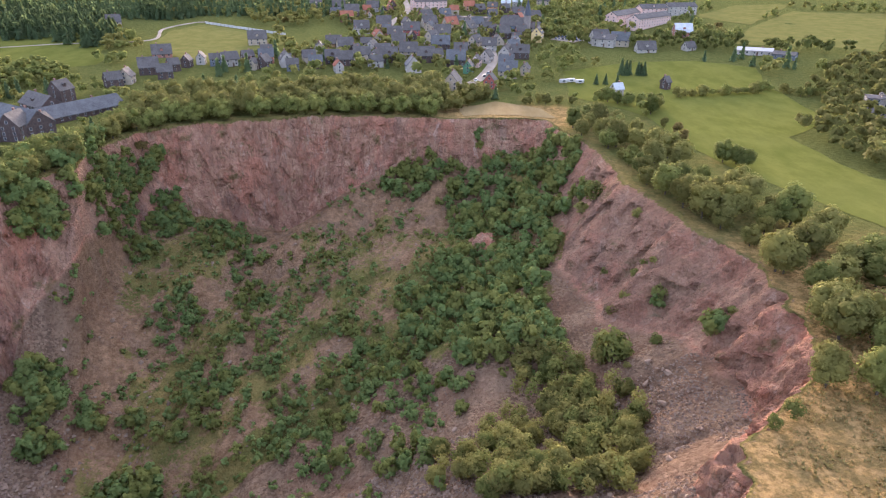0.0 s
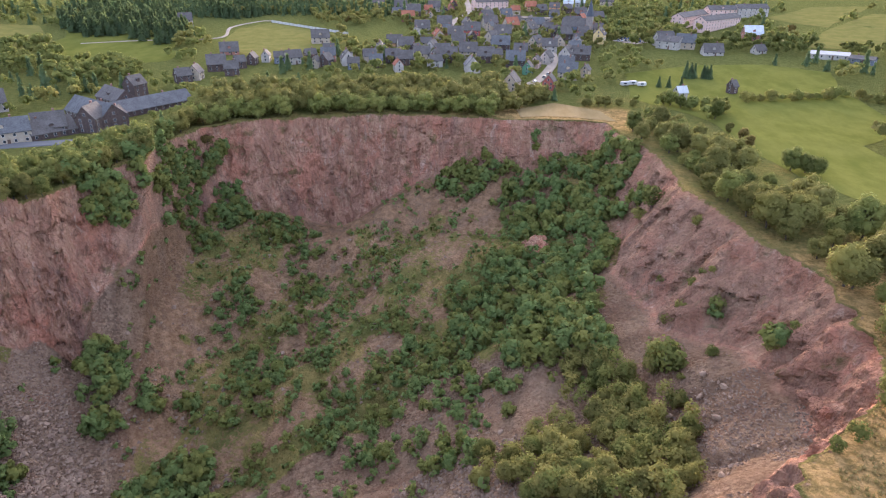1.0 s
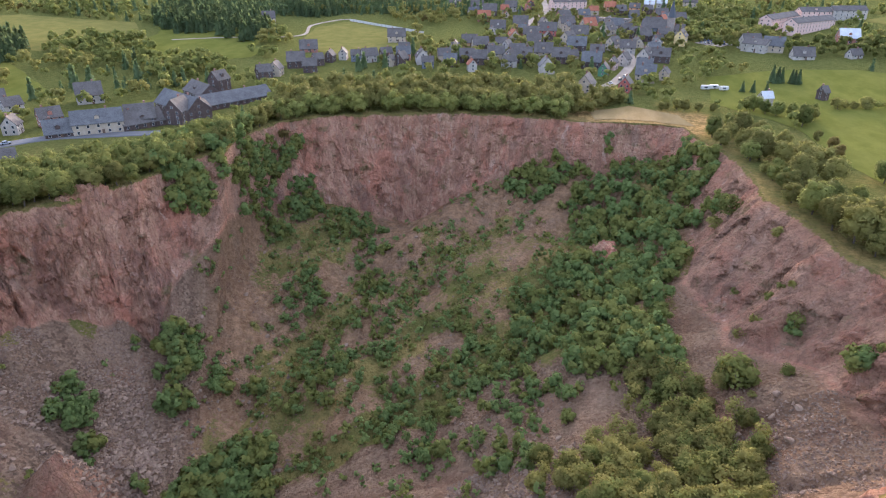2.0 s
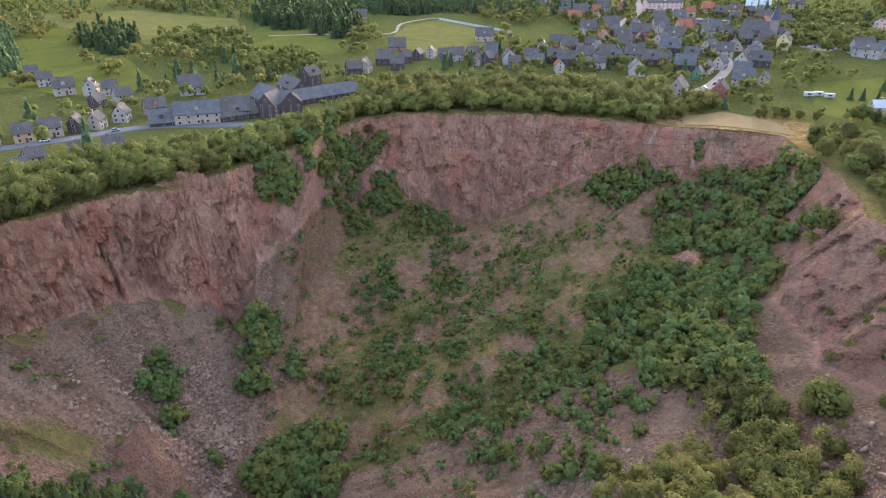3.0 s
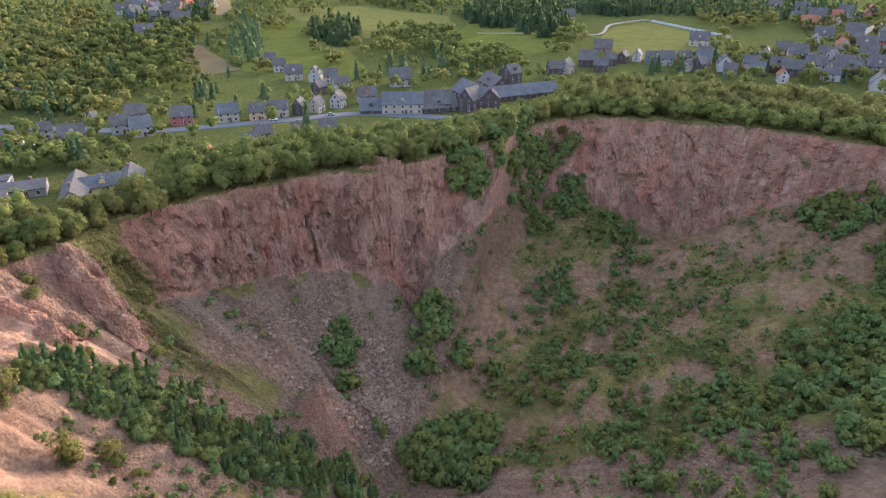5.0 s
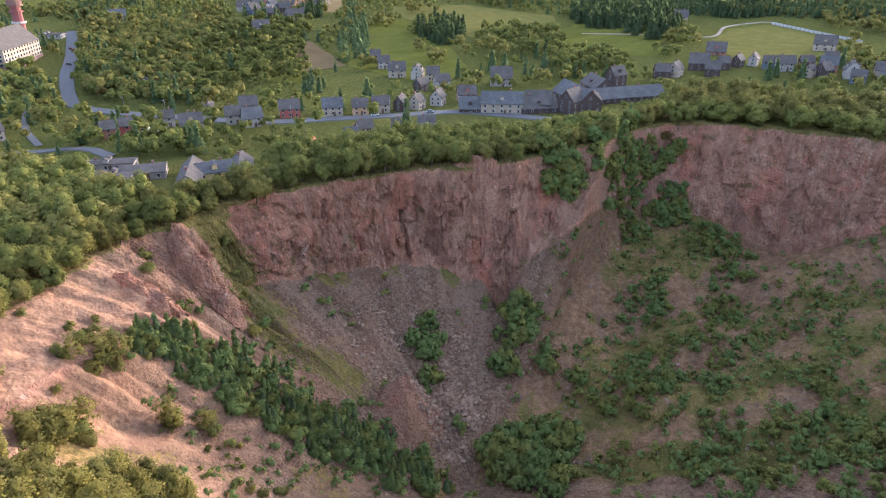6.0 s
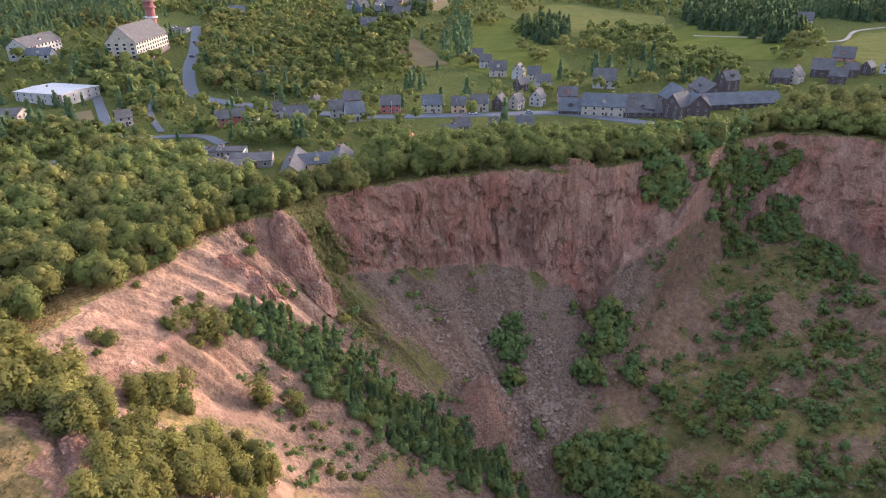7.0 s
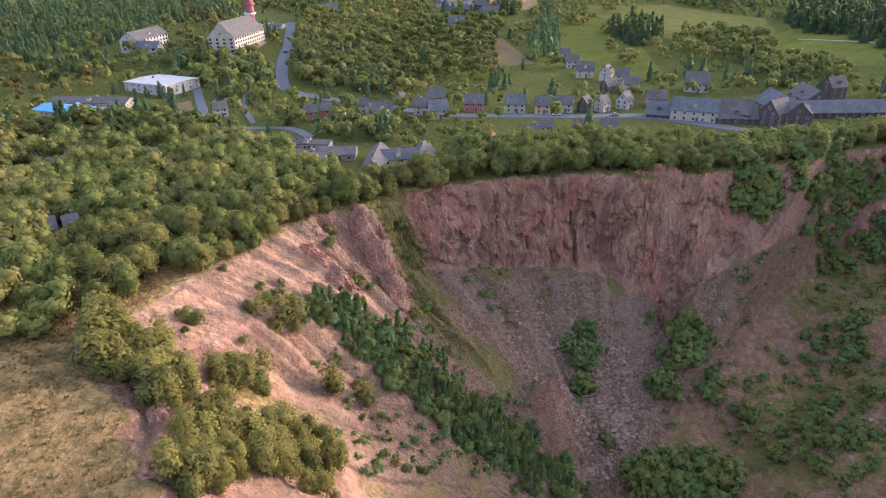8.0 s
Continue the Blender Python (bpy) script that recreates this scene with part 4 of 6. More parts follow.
MILL_ROW = (
    (-171, 435, 91, 8, 2, "dark", "slate"),
    (-165, 445, 100, 8, 2, "white", "slate"),
    (-145, 443, 38, 11, 2, "white", "slate"),
    (-145, 515, 16, 14, 2, "cream", "slate"),
    (-199, 464, 23, 13, 1, "brick", "slate"),
    (-273, 554, 26, 11, 3, "white", "slate"),
    (5, 391, 79, 13, 2, "cream", "slate"),
    (-184, 288, 93, 8, 2, "redwood", "slate"),
    (-127, 435, 76, 6, 2, "cream", "slate"),
    (-101, 435, 13, 8, 2, "slatewall", "slate"),
    (-87, 443, 11, 9, 2, "dark", "blueslate"),
    (-78, 458, 10, 10, 2, "dark", "slate"),
)
STREET_ROW = (
    (-60, 510, 7, 9, 2, "cream", "slate"),
    (-49, 469, 66, 7, 2, "white", "slate"),
    (-36, 519, 4, 11, 2, "cream", "slate"),
    (-127, 471, 15, 8, 2, "redwood", "slate"),
    (-136, 454, 37, 8, 2, "dark", "slate"),
    (-154, 442, 19, 8, 2, "slatewall", "slate"),
    (-175, 422, 42, 7, 2, "dark", "slate"),
    (8, 454, 179, 13, 2, "dark", "blueslate"),
    (16, 433, 78, 8, 2, "green", "slate"),
    (22, 452, 72, 8, 2, "pinkwall", "slate"),
    (30, 466, 66, 9, 2, "white", "slate"),
    (34, 505, 176, 11, 2, "white", "slate"),
)
MARKET_ROW = (
    (45, 478, 65, 11, 2, "white", "slate"),
    (42, 446, 175, 10, 2, "ochre", "blueslate"),
    (41, 422, 174, 12, 2, "cream", "blueslate"),
    (53, 428, 68, 7, 2, "cream", "slate"),
    (55, 480, 173, 13, 2, "dark", "slate"),
    (28, 394, 76, 9, 2, "redwood", "slate"),
    (75, 539, 72, 12, 3, "yellow", "slate"),
    (58, 589, 174, 13, 3, "dark", "slate"),
    (-28, 566, 3, 14, 2, "redwood", "slate"),
    (-26, 480, 3, 13, 2, "cream", "slate"),
    (-3, 508, 0, 14, 2, "dark", "blueslate"),
    (-2, 553, 0, 14, 2, "cream", "slate"),
)
CHURCH_ROW = (
    (48, 684, 176, 10, 3, "orange", "slate"),
    (123, 529, 17, 14, 2, "white", "slate"),
    (137, 520, 165, 14, 2, "cream", "blueslate"),
    (151, 498, 3, 14, 1, "white", "slate"),
    (100, 373, 20, 6, 2, "white", "tin"),
    (133, 389, 31, 4, 2, "dark", "slate"),
    (196, 552, 0, 14, 2, "brick", "tin"),
    (185, 502, 25, 9, 1, "white", "slate"),
    (223, 327, 156, 14, 4, "stone", "flat"),
    (-39, 465, 5, 12, 2, "dark", "slate"),
    (-59, 470, 17, 12, 2, "cream", "slate"),
    (-54, 495, 76, 11, 2, "white", "slate"),
)
UPPER_ROW = (
    (-69, 453, 9, 12, 2, "dark", "slate"),
    (-41, 550, 4, 12, 2, "cream", "slate"),
    (-54, 596, 5, 13, 2, "ochre", "slate"),
    (-71, 573, 7, 13, 2, "white", "slate"),
    (-14, 604, 21, 13, 2, "cream", "slate"),
    (7, 610, 179, 12, 2, "white", "slate"),
    (21, 578, 58, 13, 2, "cream", "slate"),
    (-13, 466, 2, 12, 2, "dark", "slate"),
    (-10, 529, 61, 12, 2, "cream", "slate"),
    (-108, 692, 9, 13, 2, "white", "slate"),
    (-132, 697, 11, 12, 2, "cream", "slate"),
    (-90, 659, 8, 13, 2, "dark", "slate"),
)
LOWER_ROW = (
    (-73, 689, 6, 12, 2, "white", "slate"),
    (65, 725, 175, 10, 2, "white", "tin"),
    (78, 733, 174, 10, 2, "white", "tin"),
    (107, 742, 172, 14, 2, "cream", "slate"),
    (72, 578, 173, 11, 2, "white", "slate"),
    (24, 517, 57, 11, 2, "cream", "slate"),
    (12, 488, 179, 10, 2, "dark", "slate"),
    (-121, 440, 75, 9, 2, "dark", "slate"),
    (-307, 89, 74, 6, 2, "brick", "slate"),
    (-307, 97, 72, 6, 2, "redwood", "slate"),
    (-308, 117, 69, 5, 2, "white", "slate"),
    (-305, 124, 68, 6, 1, "white", "slate"),
)
WEST_ROW = (
    (-320, 144, 111, 4, 1, "white", "slate"),
    (-337, 51, 91, 7, 2, "white", "slate"),
    (-403, 142, 71, 6, 1, "white", "slate"),
    (-399, 150, 139, 6, 2, "brick", "tile"),
    (-394, 166, 107, 4, 1, "dark", "slate"),
    (-636, 214, 71, 14, 2, "cream", "blueslate"),
    (-207, -22, 96, 4, 1, "white", "blueslate"),
    (-206, -16, 95, 4, 1, "white", "blueslate"),
)
for row in (ROAD_ROW, VALLEY_ROW, GARDEN_ROW, MILL_ROW, STREET_ROW, MARKET_ROW, CHURCH_ROW, UPPER_ROW, LOWER_ROW, WEST_ROW):
    for x, y, turn, length, storeys, wall, roof in row:
        house(x, y, turn, length, storeys, wall, roof)
WORKS = (
    ("school_wing", -221, 88, 150, 25, 1, "cream", "slate", 8, 0.80, "cream school wing with a yellow-edged slate roof"),
    ("school", -221, 97, 70, 13, 1, "yellow", "blueslate", 8, 0.70, "low yellow school building round a yard"),
    ("school_wing", -218, 106, 148, 18, 1, "cream", "slate", 8, 0.80, "short cream school wing with a slate roof"),
    ("garage_row", -258, 72, 55, 20, 1, "white", "flat", 7, 0.15, "white row of garages with dark doors"),
    ("hall", -239, 79, 63, 14, 1, "stone", "slate", 11, 0.30, "grey workshop hall with a shallow roof"),
    ("shed", -239, 67, 54, 14, 1, "stone", "flat", 11, 0.12, "pale shed with a brown flat roof"),
    ("factory", -419, 33, 37, 33, 2, "white", "pale", 26, 0.04, "white flat-roofed factory hall with a green sign"),
    ("workshop", -395, -5, 57, 43, 1, "cream", "slate", 12, 0.35, "long cream workshop with blue doors"),
    ("sheet_hall", -381, -16, 41, 35, 1, "cream", "skyblue", 16, 0.22, "low hall with a bright blue sheet roof"),
    ("red_shed", -275, 20, 129, 19, 1, "redwood", "slate", 9, 0.35, "long red shed with a grey roof in the trees"),
)
MINE_YARD = (
    ("garage_row", -279, -22, 141, 14, 1, "brick", "flat", 6, 0.12, "low row of old garages"),
    ("garage_row", -272, -35, 130, 12, 1, "ochre", "flat", 6, 0.12, "ochre garage row beside a gravel yard"),
    ("office_block", -507, 97, 147, 60, 5, "cream", "slate", 20, 1.00, "tall cream mine building with a steep roof"),
    ("works_house", -550, 37, 147, 47, 3, "white", "slate", 13, 0.80, "long white works building with a slate roof"),
    ("works_house", -521, 37, 54, 17, 2, "white", "blueslate", 9, 0.90, "small white annex with a bluish roof"),
    ("flat_hall", -595, 144, 52, 25, 1, "white", "flat", 12, 0.10, "long flat hall beside the road"),
    ("tenement", -213, 250, 39, 21, 2, "cream", "blueslate", 11, 0.90, "long cream tenement with a big slate roof and dormers"),
    ("long_house", -183, 317, 62, 45, 1, "dark", "blueslate", 11, 0.85, "long dark house with a bluish slate roof"),
    ("long_house", -201, 263, 55, 19, 1, "dark", "slate", 12, 0.85, "long dark barn with a slate roof"),
    ("tenement", -17, 710, 28, 37, 3, "pinkwall", "slate", 12, 0.60, "large pale tenement block in the town"),
)
BLOCKS = (
    ("apartment_block", 165, 625, 54, 57, 3, "pinkwall", "slate", 11, 0.60, "apartment block with a grey roof"),
    ("apartment_block", 200, 657, 16, 28, 3, "pinkwall", "slate", 11, 0.60, "apartment block with a grey roof"),
    ("apartment_block", 230, 665, 14, 31, 3, "white", "slate", 11, 0.60, "apartment block with a dark roof"),
    ("apartment_block", 184, 606, 46, 60, 3, "pinkwall", "slate", 11, 0.60, "apartment block with a pale gable"),
    ("hall", 227, 484, -25, 24, 1, "white", "pale", 14, 0.20, "pale industrial hall among trees"),
    ("hall", 241, 467, -37, 15, 1, "slatewall", "slate", 11, 0.30, "grey industrial hall among trees"),
    ("hall", 23, 643, -17, 40, 1, "stone", "flat", 14, 0.06, "long grey flat-roofed hall"),
    ("school", 126, 521, -34, 17, 2, "white", "slate", 13, 0.50, "white hall with a broad grey roof"),
    ("miners_house", -194, 288, -32, 35, 2, "dark", "blueslate", 13, 0.90, "large dark timber-clad house with a greenish slate roof"),
    ("miners_house", -202, 320, -37, 24, 2, "dark", "slate", 12, 0.80, "dark timber house with a pale slate roof"),
)
for row in (WORKS, MINE_YARD, BLOCKS):
    for name, x, y, turn, length, storeys, wall, roof, deep, pitch, words in row:
        house(x, y, turn, length, storeys, wall, roof, deep, pitch, name, name.replace("_", " "), 3.4, words)
TOWN = ((-140, 440), (-60, 425), (30, 440), (70, 500), (95, 560), (80, 690), (-20, 740), (-110, 660), (-70, 540))
HAMLET = ((-630, 325), (-540, 330), (-600, 420), (-700, 400))


def infill(outline, spacing, count, seed, sizes=(8, 12)):
    """More houses between the others, set square to the nearest lane or askew to it."""
    rng = random.Random(seed)
    made = 0
    for _ in range(4000):
        x, y = (rng.uniform(min(p[k] for p in outline), max(p[k] for p in outline)) for k in (0, 1))
        if made < count and inside(outline, x, y) and free(x, y, spacing):
            made += 1
            house(round(x), round(y), rng.choice((12, 20, 100, 110, 65, 30)), rng.randint(*sizes), rng.choice((1, 2, 2)),
                  rng.choice(("white", "cream", "dark", "cream", "white", "brick", "ochre", "slatewall")), rng.choice(("slate", "slate", "slate", "blueslate", "tile")), gap=3.8)


infill(TOWN, 7.0, 52, 11)
infill(HAMLET, 8.0, 24, 12)

# ---- trees round the rim, in the woods and in the pit ----
SPOT = random.Random(5)


def fill(outline, spacing, rng, low=0.8, high=1.25, gaps=0.0):
    """Jittered plan positions inside an outline, clear of buildings and roads."""
    xs, ys = [p[0] for p in outline], [p[1] for p in outline]
    spots = []
    y = min(ys)
    while y < max(ys):
        x = min(xs)
        while x < max(xs):
            px, py = x + rng.uniform(-0.45, 0.45) * spacing, y + rng.uniform(-0.45, 0.45) * spacing
            if rng.random() >= gaps and inside(outline, px, py) and free(px, py, 2.0) and rim_gap(px, py) > 1.5:
                spots.append((px, py, rng.uniform(low, high)))
            x += spacing
        y += spacing
    return spots


def belt(a0, a1, near, far, spacing, rng, low=0.8, high=1.2):
    """Positions along the rim between two bearings from the pit (degrees), at distances outward from it."""
    spots = []
    for a in np.arange(a0, a1, math.degrees(spacing / 160)):
        g = near
        while g < far:
            b = radians(a + rng.uniform(-0.5, 0.5) * math.degrees(spacing / 160))
            r = float(rim_at(np.array([b]))[0][0]) + g + rng.uniform(-0.4, 0.4) * spacing
            x, y = PIT[0] + math.cos(b) * r, PIT[1] + math.sin(b) * r
            if free(x, y, 1.5):
                spots.append((x, y, rng.uniform(low, high)))
            g += spacing
    return spots


def plants(spots, kind, mats, label, rng):
    for x, y, s in spots:
        plant(kind, x, y, s, rng.choice(mats), label, rng)


plants(belt(104, 193, 2.5, 9, 6.5, SPOT, 0.75, 1.2), "broad", (LEAF, LEAF_WARM, LEAF), "green broad-leaved tree on the edge of the rock wall", SPOT)
wood("rim_wood", belt(64, 104, 2.5, 12, 6.6, SPOT, 0.85, 1.25), "grove", LEAF, "dense green trees above the high red wall", SPOT)
wood("rim_wood", belt(64, 104, 13, 66, 6.8, SPOT, 0.95, 1.4), "grove", LEAF_WARM, "belt of broad-leaved trees between the pit and the town", SPOT)
wood("rim_wood", belt(104, 193, 11, 34, 6.4, SPOT, 0.8, 1.2), "grove", LEAF, "belt of green trees behind the rim", SPOT)
plants(belt(188, 243, 0.8, 15, 6.0, SPOT, 0.5, 0.95), "broad", (LEAF, LEAF_WARM), "green tree at the edge of the pale slope", SPOT)
plants(belt(-6, 50, 5, 36, 8.0, SPOT, 0.6, 1.3), "broad", (LEAF_WARM, LEAF, LEAF_WARM), "rounded olive-green bush in the dry grass by the rim", SPOT)
WEST = fill(((-330, -60), (-300, 30), (-262, 60), (-225, 62), (-200, 75), (-193, 50), (-182, 30), (-165, 8), (-140, -2), (-140, -30), (-170, -45), (-250, -80)), 7.0, SPOT)
WEST.sort(key=lambda s: math.hypot(s[0] + 165, s[1] - 10))
plants(WEST[:40], "broad", (LEAF, LEAF_WARM, LEAF), "full green tree in the wood above the pale slope", SPOT)
wood("west_wood", WEST[40::2], "grove", LEAF, "dense broad-leaved wood west of the pit", SPOT)
# sun on the crowns, put into the leaf colour of every second tree
wood("west_wood", WEST[41::2], "grove", LEAF_WARM, "broad-leaved west wood trees with sunlit yellow put into their leaves", SPOT)
WOODS = (
    ("broad", LEAF_WARM, ((156, 290), (193, 325), (203, 352), (225, 400), (260, 440), (330, 470), (380, 430), (300, 300), (220, 220), (172, 195), (163, 240))),
    ("broad", LEAF, ((90, 520), (140, 505), (190, 490), (230, 470), (300, 480), (225, 520), (190, 540), (110, 545))),
    ("broad", LEAF, ((75, 700), (110, 640), (85, 560), (130, 550), (170, 600), (160, 700))),
    ("spruce", NEEDLE, ((-420, 640), (-330, 560), (-250, 620), (-200, 640), (-100, 650), (-60, 720), (-200, 760), (-380, 740))),
    ("broad", LEAF, ((-340, 150), (-370, 190), (-345, 220), (-375, 240), (-470, 300), (-520, 340), (-560, 250), (-460, 120), (-390, 110))),
    ("spruce", NEEDLE, ((-505, 360), (-380, 270), (-365, 285), (-490, 380))),
    ("broad", LEAF, ((-370, 410), (-330, 400), (-270, 360), (-235, 370), (-235, 420), (-290, 410), (-330, 450), (-360, 440))),
    ("spruce", NEEDLE, ((-800, -150), (-820, 150), (-660, 130), (-640, 60), (-580, 60), (-540, -40), (-580, -150))),
    ("broad", LEAF, ((-370, -60), (-330, 40), (-305, 40), (-310, 0), (-330, -70))),
    ("broad", LEAF_WARM, ((-640, 180), (-470, 130), (-400, 110), (-370, 140), (-450, 200), (-560, 280))),
    ("broad", LEAF, ((-600, 140), (-470, 105), (-395, 90), (-360, 80), (-400, 40), (-450, 60), (-500, 80))),
    ("broad", LEAF, ((-255, 90), (-235, 100), (-225, 130), (-250, 160), (-272, 140), (-290, 100))))
for kind, mat, outline in WOODS:
    wood("wood", fill(outline, 9.5 if kind == "broad" else 8.0, SPOT, *((0.5, 0.8) if outline[0] == (-255, 90) else (0.65, 1.15))), kind, mat, "far mixed wood on the valley side" if kind == "broad" else "dark spruce wood on the hillside", SPOT)
wood("town_trees", fill(TOWN, 9.0, SPOT, 0.4, 0.8), "broad", LEAF_WARM, "garden trees among the houses", SPOT)


def mosaic(rng):
    """Loose trees and copses over the valley side, between the fields and the town."""
    kinds = {"broad": [], "warm": [], "rust": [], "spruce": []}
    for gx in range(-760, 420, 12):
        for gy in range(-160, 780, 12):
            x, y = gx + rng.uniform(-5.5, 5.5), gy + rng.uniform(-5.5, 5.5)
            r, az = math.hypot(x, y), math.degrees(math.atan2(-x, y))
            if not (300 < r < 790 and -42 < az < 102) or (r < 420 and rim_gap(x, y) < 45):
                continue
            if any(inside(f, x, y) for f in FIELDS) or not free(x, y, 2.5):
                continue
            n = noise.noise(Vector((x / 75, y / 75, 0.3))) + 0.5 * noise.noise(Vector((x / 26, y / 26, 4.0)))
            limit = 0.0 if inside(TOWN, x, y) else -0.75 if az > 56 and r < 560 else -0.4 if az > 58 else -0.2 if r > 680 else 0.08
            if n > limit:
                pick = noise.noise(Vector((x / 60, y / 60, 9.0))) + rng.uniform(-0.25, 0.25)
                kinds["spruce" if pick > 0.24 else "rust" if pick < -0.6 else "warm" if pick < -0.22 else "broad"].append((x, y, rng.uniform(0.5, 1.1)))
    for key, mat, words in (("broad", LEAF, "far green trees on the hillside"), ("warm", LEAF_WARM, "far olive trees on the hillside")):
        wood("wood", [s for s in kinds[key] if math.hypot(s[0], s[1]) > 540], "farthest", mat, words, rng)
        kinds[key] = [s for s in kinds[key] if math.hypot(s[0], s[1]) <= 540]
    wood("wood", kinds["broad"], "broad", LEAF, "loose broad-leaved trees and copses on the valley side", rng)
    wood("wood", kinds["warm"], "broad", LEAF_WARM, "olive and yellowing trees on the valley side", rng)
    wood("wood", kinds["rust"], "broad", LEAF_RUST, "rust-tinted trees on the valley side", rng)
    wood("wood", kinds["spruce"], "spruce", NEEDLE, "scattered dark spruces on the valley side", rng)


mosaic(SPOT)
# copses and hedgerow trees between the fields: middle, two half axes
COPSE_SPRUCE = (
    (-404, 392, 19, 9, -33, 35),
    (-350, 552, 28, 13, -37, 61),
    (-290, 538, 23, 9, -31, 60),
    (-263, 648, 27, 10, -18, 45),
    (-579, 385, 8, 10, -44, 30),
)
COPSE_NEAR = (
    (-356, 417, 21, 10, -33, 42),
    (-339, 450, 10, 4, -21, 29),
    (-317, 392, 15, 7, -10, 14),
    (-467, 564, 37, 21, -21, 27),
    (-252, 361, 12, 4, -16, 25),
    (-246, 403, 14, 5, -15, 25),
    (-227, 435, 15, 5, -6, 12),
    (106, 613, 38, 4, 7, 51),
    (84, 477, 16, 2, 4, 31),
    (-432, 403, 14, 13, -29, 28),
    (-483, 141, 5, 6, -67, 23),
    (-539, 180, 16, 18, -40, 15),
    (-506, 217, 21, 25, -25, 12),
    (-409, 194, 25, 25, -26, 13),
    (-448, 270, 4, 4, -38, 24),
)
COPSE_FAR = (
    (-361, 152, 15, 15, -18, 8),
    (-405, 96, 10, 10, -31, 9),
    (-596, 339, 5, 5, -40, 24),
    (-704, 232, 23, 33, -61, 22),
    (-350, -22, 16, 28, -22, 0),
    (-317, 23, 17, 29, -13, 1),
    (-500, -19, 13, 33, -34, 0),
    (-485, 56, 9, 21, -22, 3),
    (-419, 26, 2, 5, -13, 1),
    (-464, 142, 10, 21, -60, 20),
    (-314, 82, 4, 7, -24, 7),
    (-271, 101, 15, 27, -14, 5),
    (-253, 37, 9, 17, -11, 2),
    (-623, -2, 9, 24, -58, 1),
    (-377, 135, 11, 21, -23, 8),
    (-410, 77, 4, 9, -60, 13),
)
HEDGEROWS = (
    (-332, 317, 6, 3, -15, 15),
    (-361, 328, 5, 2, -11, 11),
    (-506, 463, 24, 13, -15, 15),
    (-240, 481, 7, 3, -12, 26),
    (-224, 488, 3, 1, -7, 17),
    (-123, 515, 6, 1, -4, 19),
    (-136, 637, 52, 14, -11, 49),
    (136, 557, 22, 2, 5, 28),
    (-466, 382, 9, 6, -17, 15),
    (-224, 333, 12, 4, -7, 11),
    (-241, 318, 6, 2, -6, 9),
    (-470, 383, 12, 12, -21, 17),
    (-337, 325, 6, 5, -15, 15),
    (-352, 275, 5, 6, -19, 15),
    (-423, 133, 8, 9, -27, 10),
    (-467, 331, 10, 9, -24, 18),
    (-274, 564, 4, 3, -13, 26),
    (-140, 534, 9, 5, -4, 16),
    (-200, 701, 33, 19, -11, 35),
    (-278, 26, 8, 14, -13, 1),
)


def copse(rows, kind, mat, label, rng, spacing=9.5, low=0.5, high=0.9):
    """Trees standing close together inside ovals."""
    spots = []
    for cx, cy, ux, uy, vx, vy in rows:
        for _ in range(max(3, round(math.pi * abs(ux * vy - uy * vx) / spacing**2 * 1.2))):
            r, a = math.sqrt(rng.random()), rng.uniform(0, math.tau)
            x, y = cx + r * (ux * math.cos(a) + vx * math.sin(a)), cy + r * (uy * math.cos(a) + vy * math.sin(a))
            if free(x, y, 2.0):
                spots.append((x, y, rng.uniform(low, high)))
    wood("copse", spots, kind, mat, label, rng)


copse(COPSE_SPRUCE, "spruce", NEEDLE, "dark spruces in copses between the meadows", SPOT, 7.0, 0.8, 1.3)
copse(COPSE_NEAR, "broad", LEAF, "green copses between the meadows", SPOT)
copse(COPSE_FAR, "broad", LEAF, "green copses along the roads and works", SPOT)
copse(COPSE_FAR, "spruce", NEEDLE, "spruces among the copses", SPOT, 16.0, 0.7, 1.2)
copse(HEDGEROWS, "broad", LEAF_WARM, "olive hedgerow trees along the fields", SPOT, 11.0, 0.6, 1.0)

for line, kind, mats, low, high, step, words in (
        (((135, 370), (160, 375), (184, 377)), "shrub", (LEAF_WARM, LEAF, LEAF_WARM), 0.8, 1.6, 4.0, "olive hedge bush on the meadow's edge"),
        (((190, 384), (208, 367), (226, 372)), "shrub", (LEAF_WARM, LEAF), 0.8, 1.5, 4.5, "olive hedge bush beside a field path"),
        (((115, 425), (131, 424)), "spruce", (NEEDLE,), 0.8, 1.1, 3.0, "dark spruce in a small stand on the meadow"),
        (((94, 402), (106, 402)), "spruce", (NEEDLE,), 0.5, 0.8, 6.0, "dark spruce beside the white house"),
        (((88, 362), (100, 350), (114, 346), (107, 330)), "broad", (LEAF, LEAF_WARM, LEAF), 0.7, 1.1, 5.0, "rust-tinted tree round the white house"),
        (((107, 303), (108, 280)), "broad", (LEAF_WARM, LEAF_RUST), 0.45, 0.65, 22.0, "small loose-crowned tree at the meadow's edge"),
        (((113, 246), (118, 242)), "broad", (LEAF,), 0.8, 1.05, 5.0, "dark rounded tree standing alone on the meadow's edge"),
        (((44, 348), (52, 352), (70, 352)), "broad", (LEAF_WARM,), 0.45, 0.75, 6.0, "round olive tree behind the dry grass"),
        (((-138, 280), (-140, 288)), "shrub", (LEAF_RUST,), 1.0, 1.2, 6.0, "rust-red bush on the shoulder of the rim")):
    for x, y in bend(line, step):
        plant(kind, x + SPOT.uniform(-1.5, 1.5), y + SPOT.uniform(-1.5, 1.5), SPOT.uniform(low, high), SPOT.choice(mats), words, SPOT)

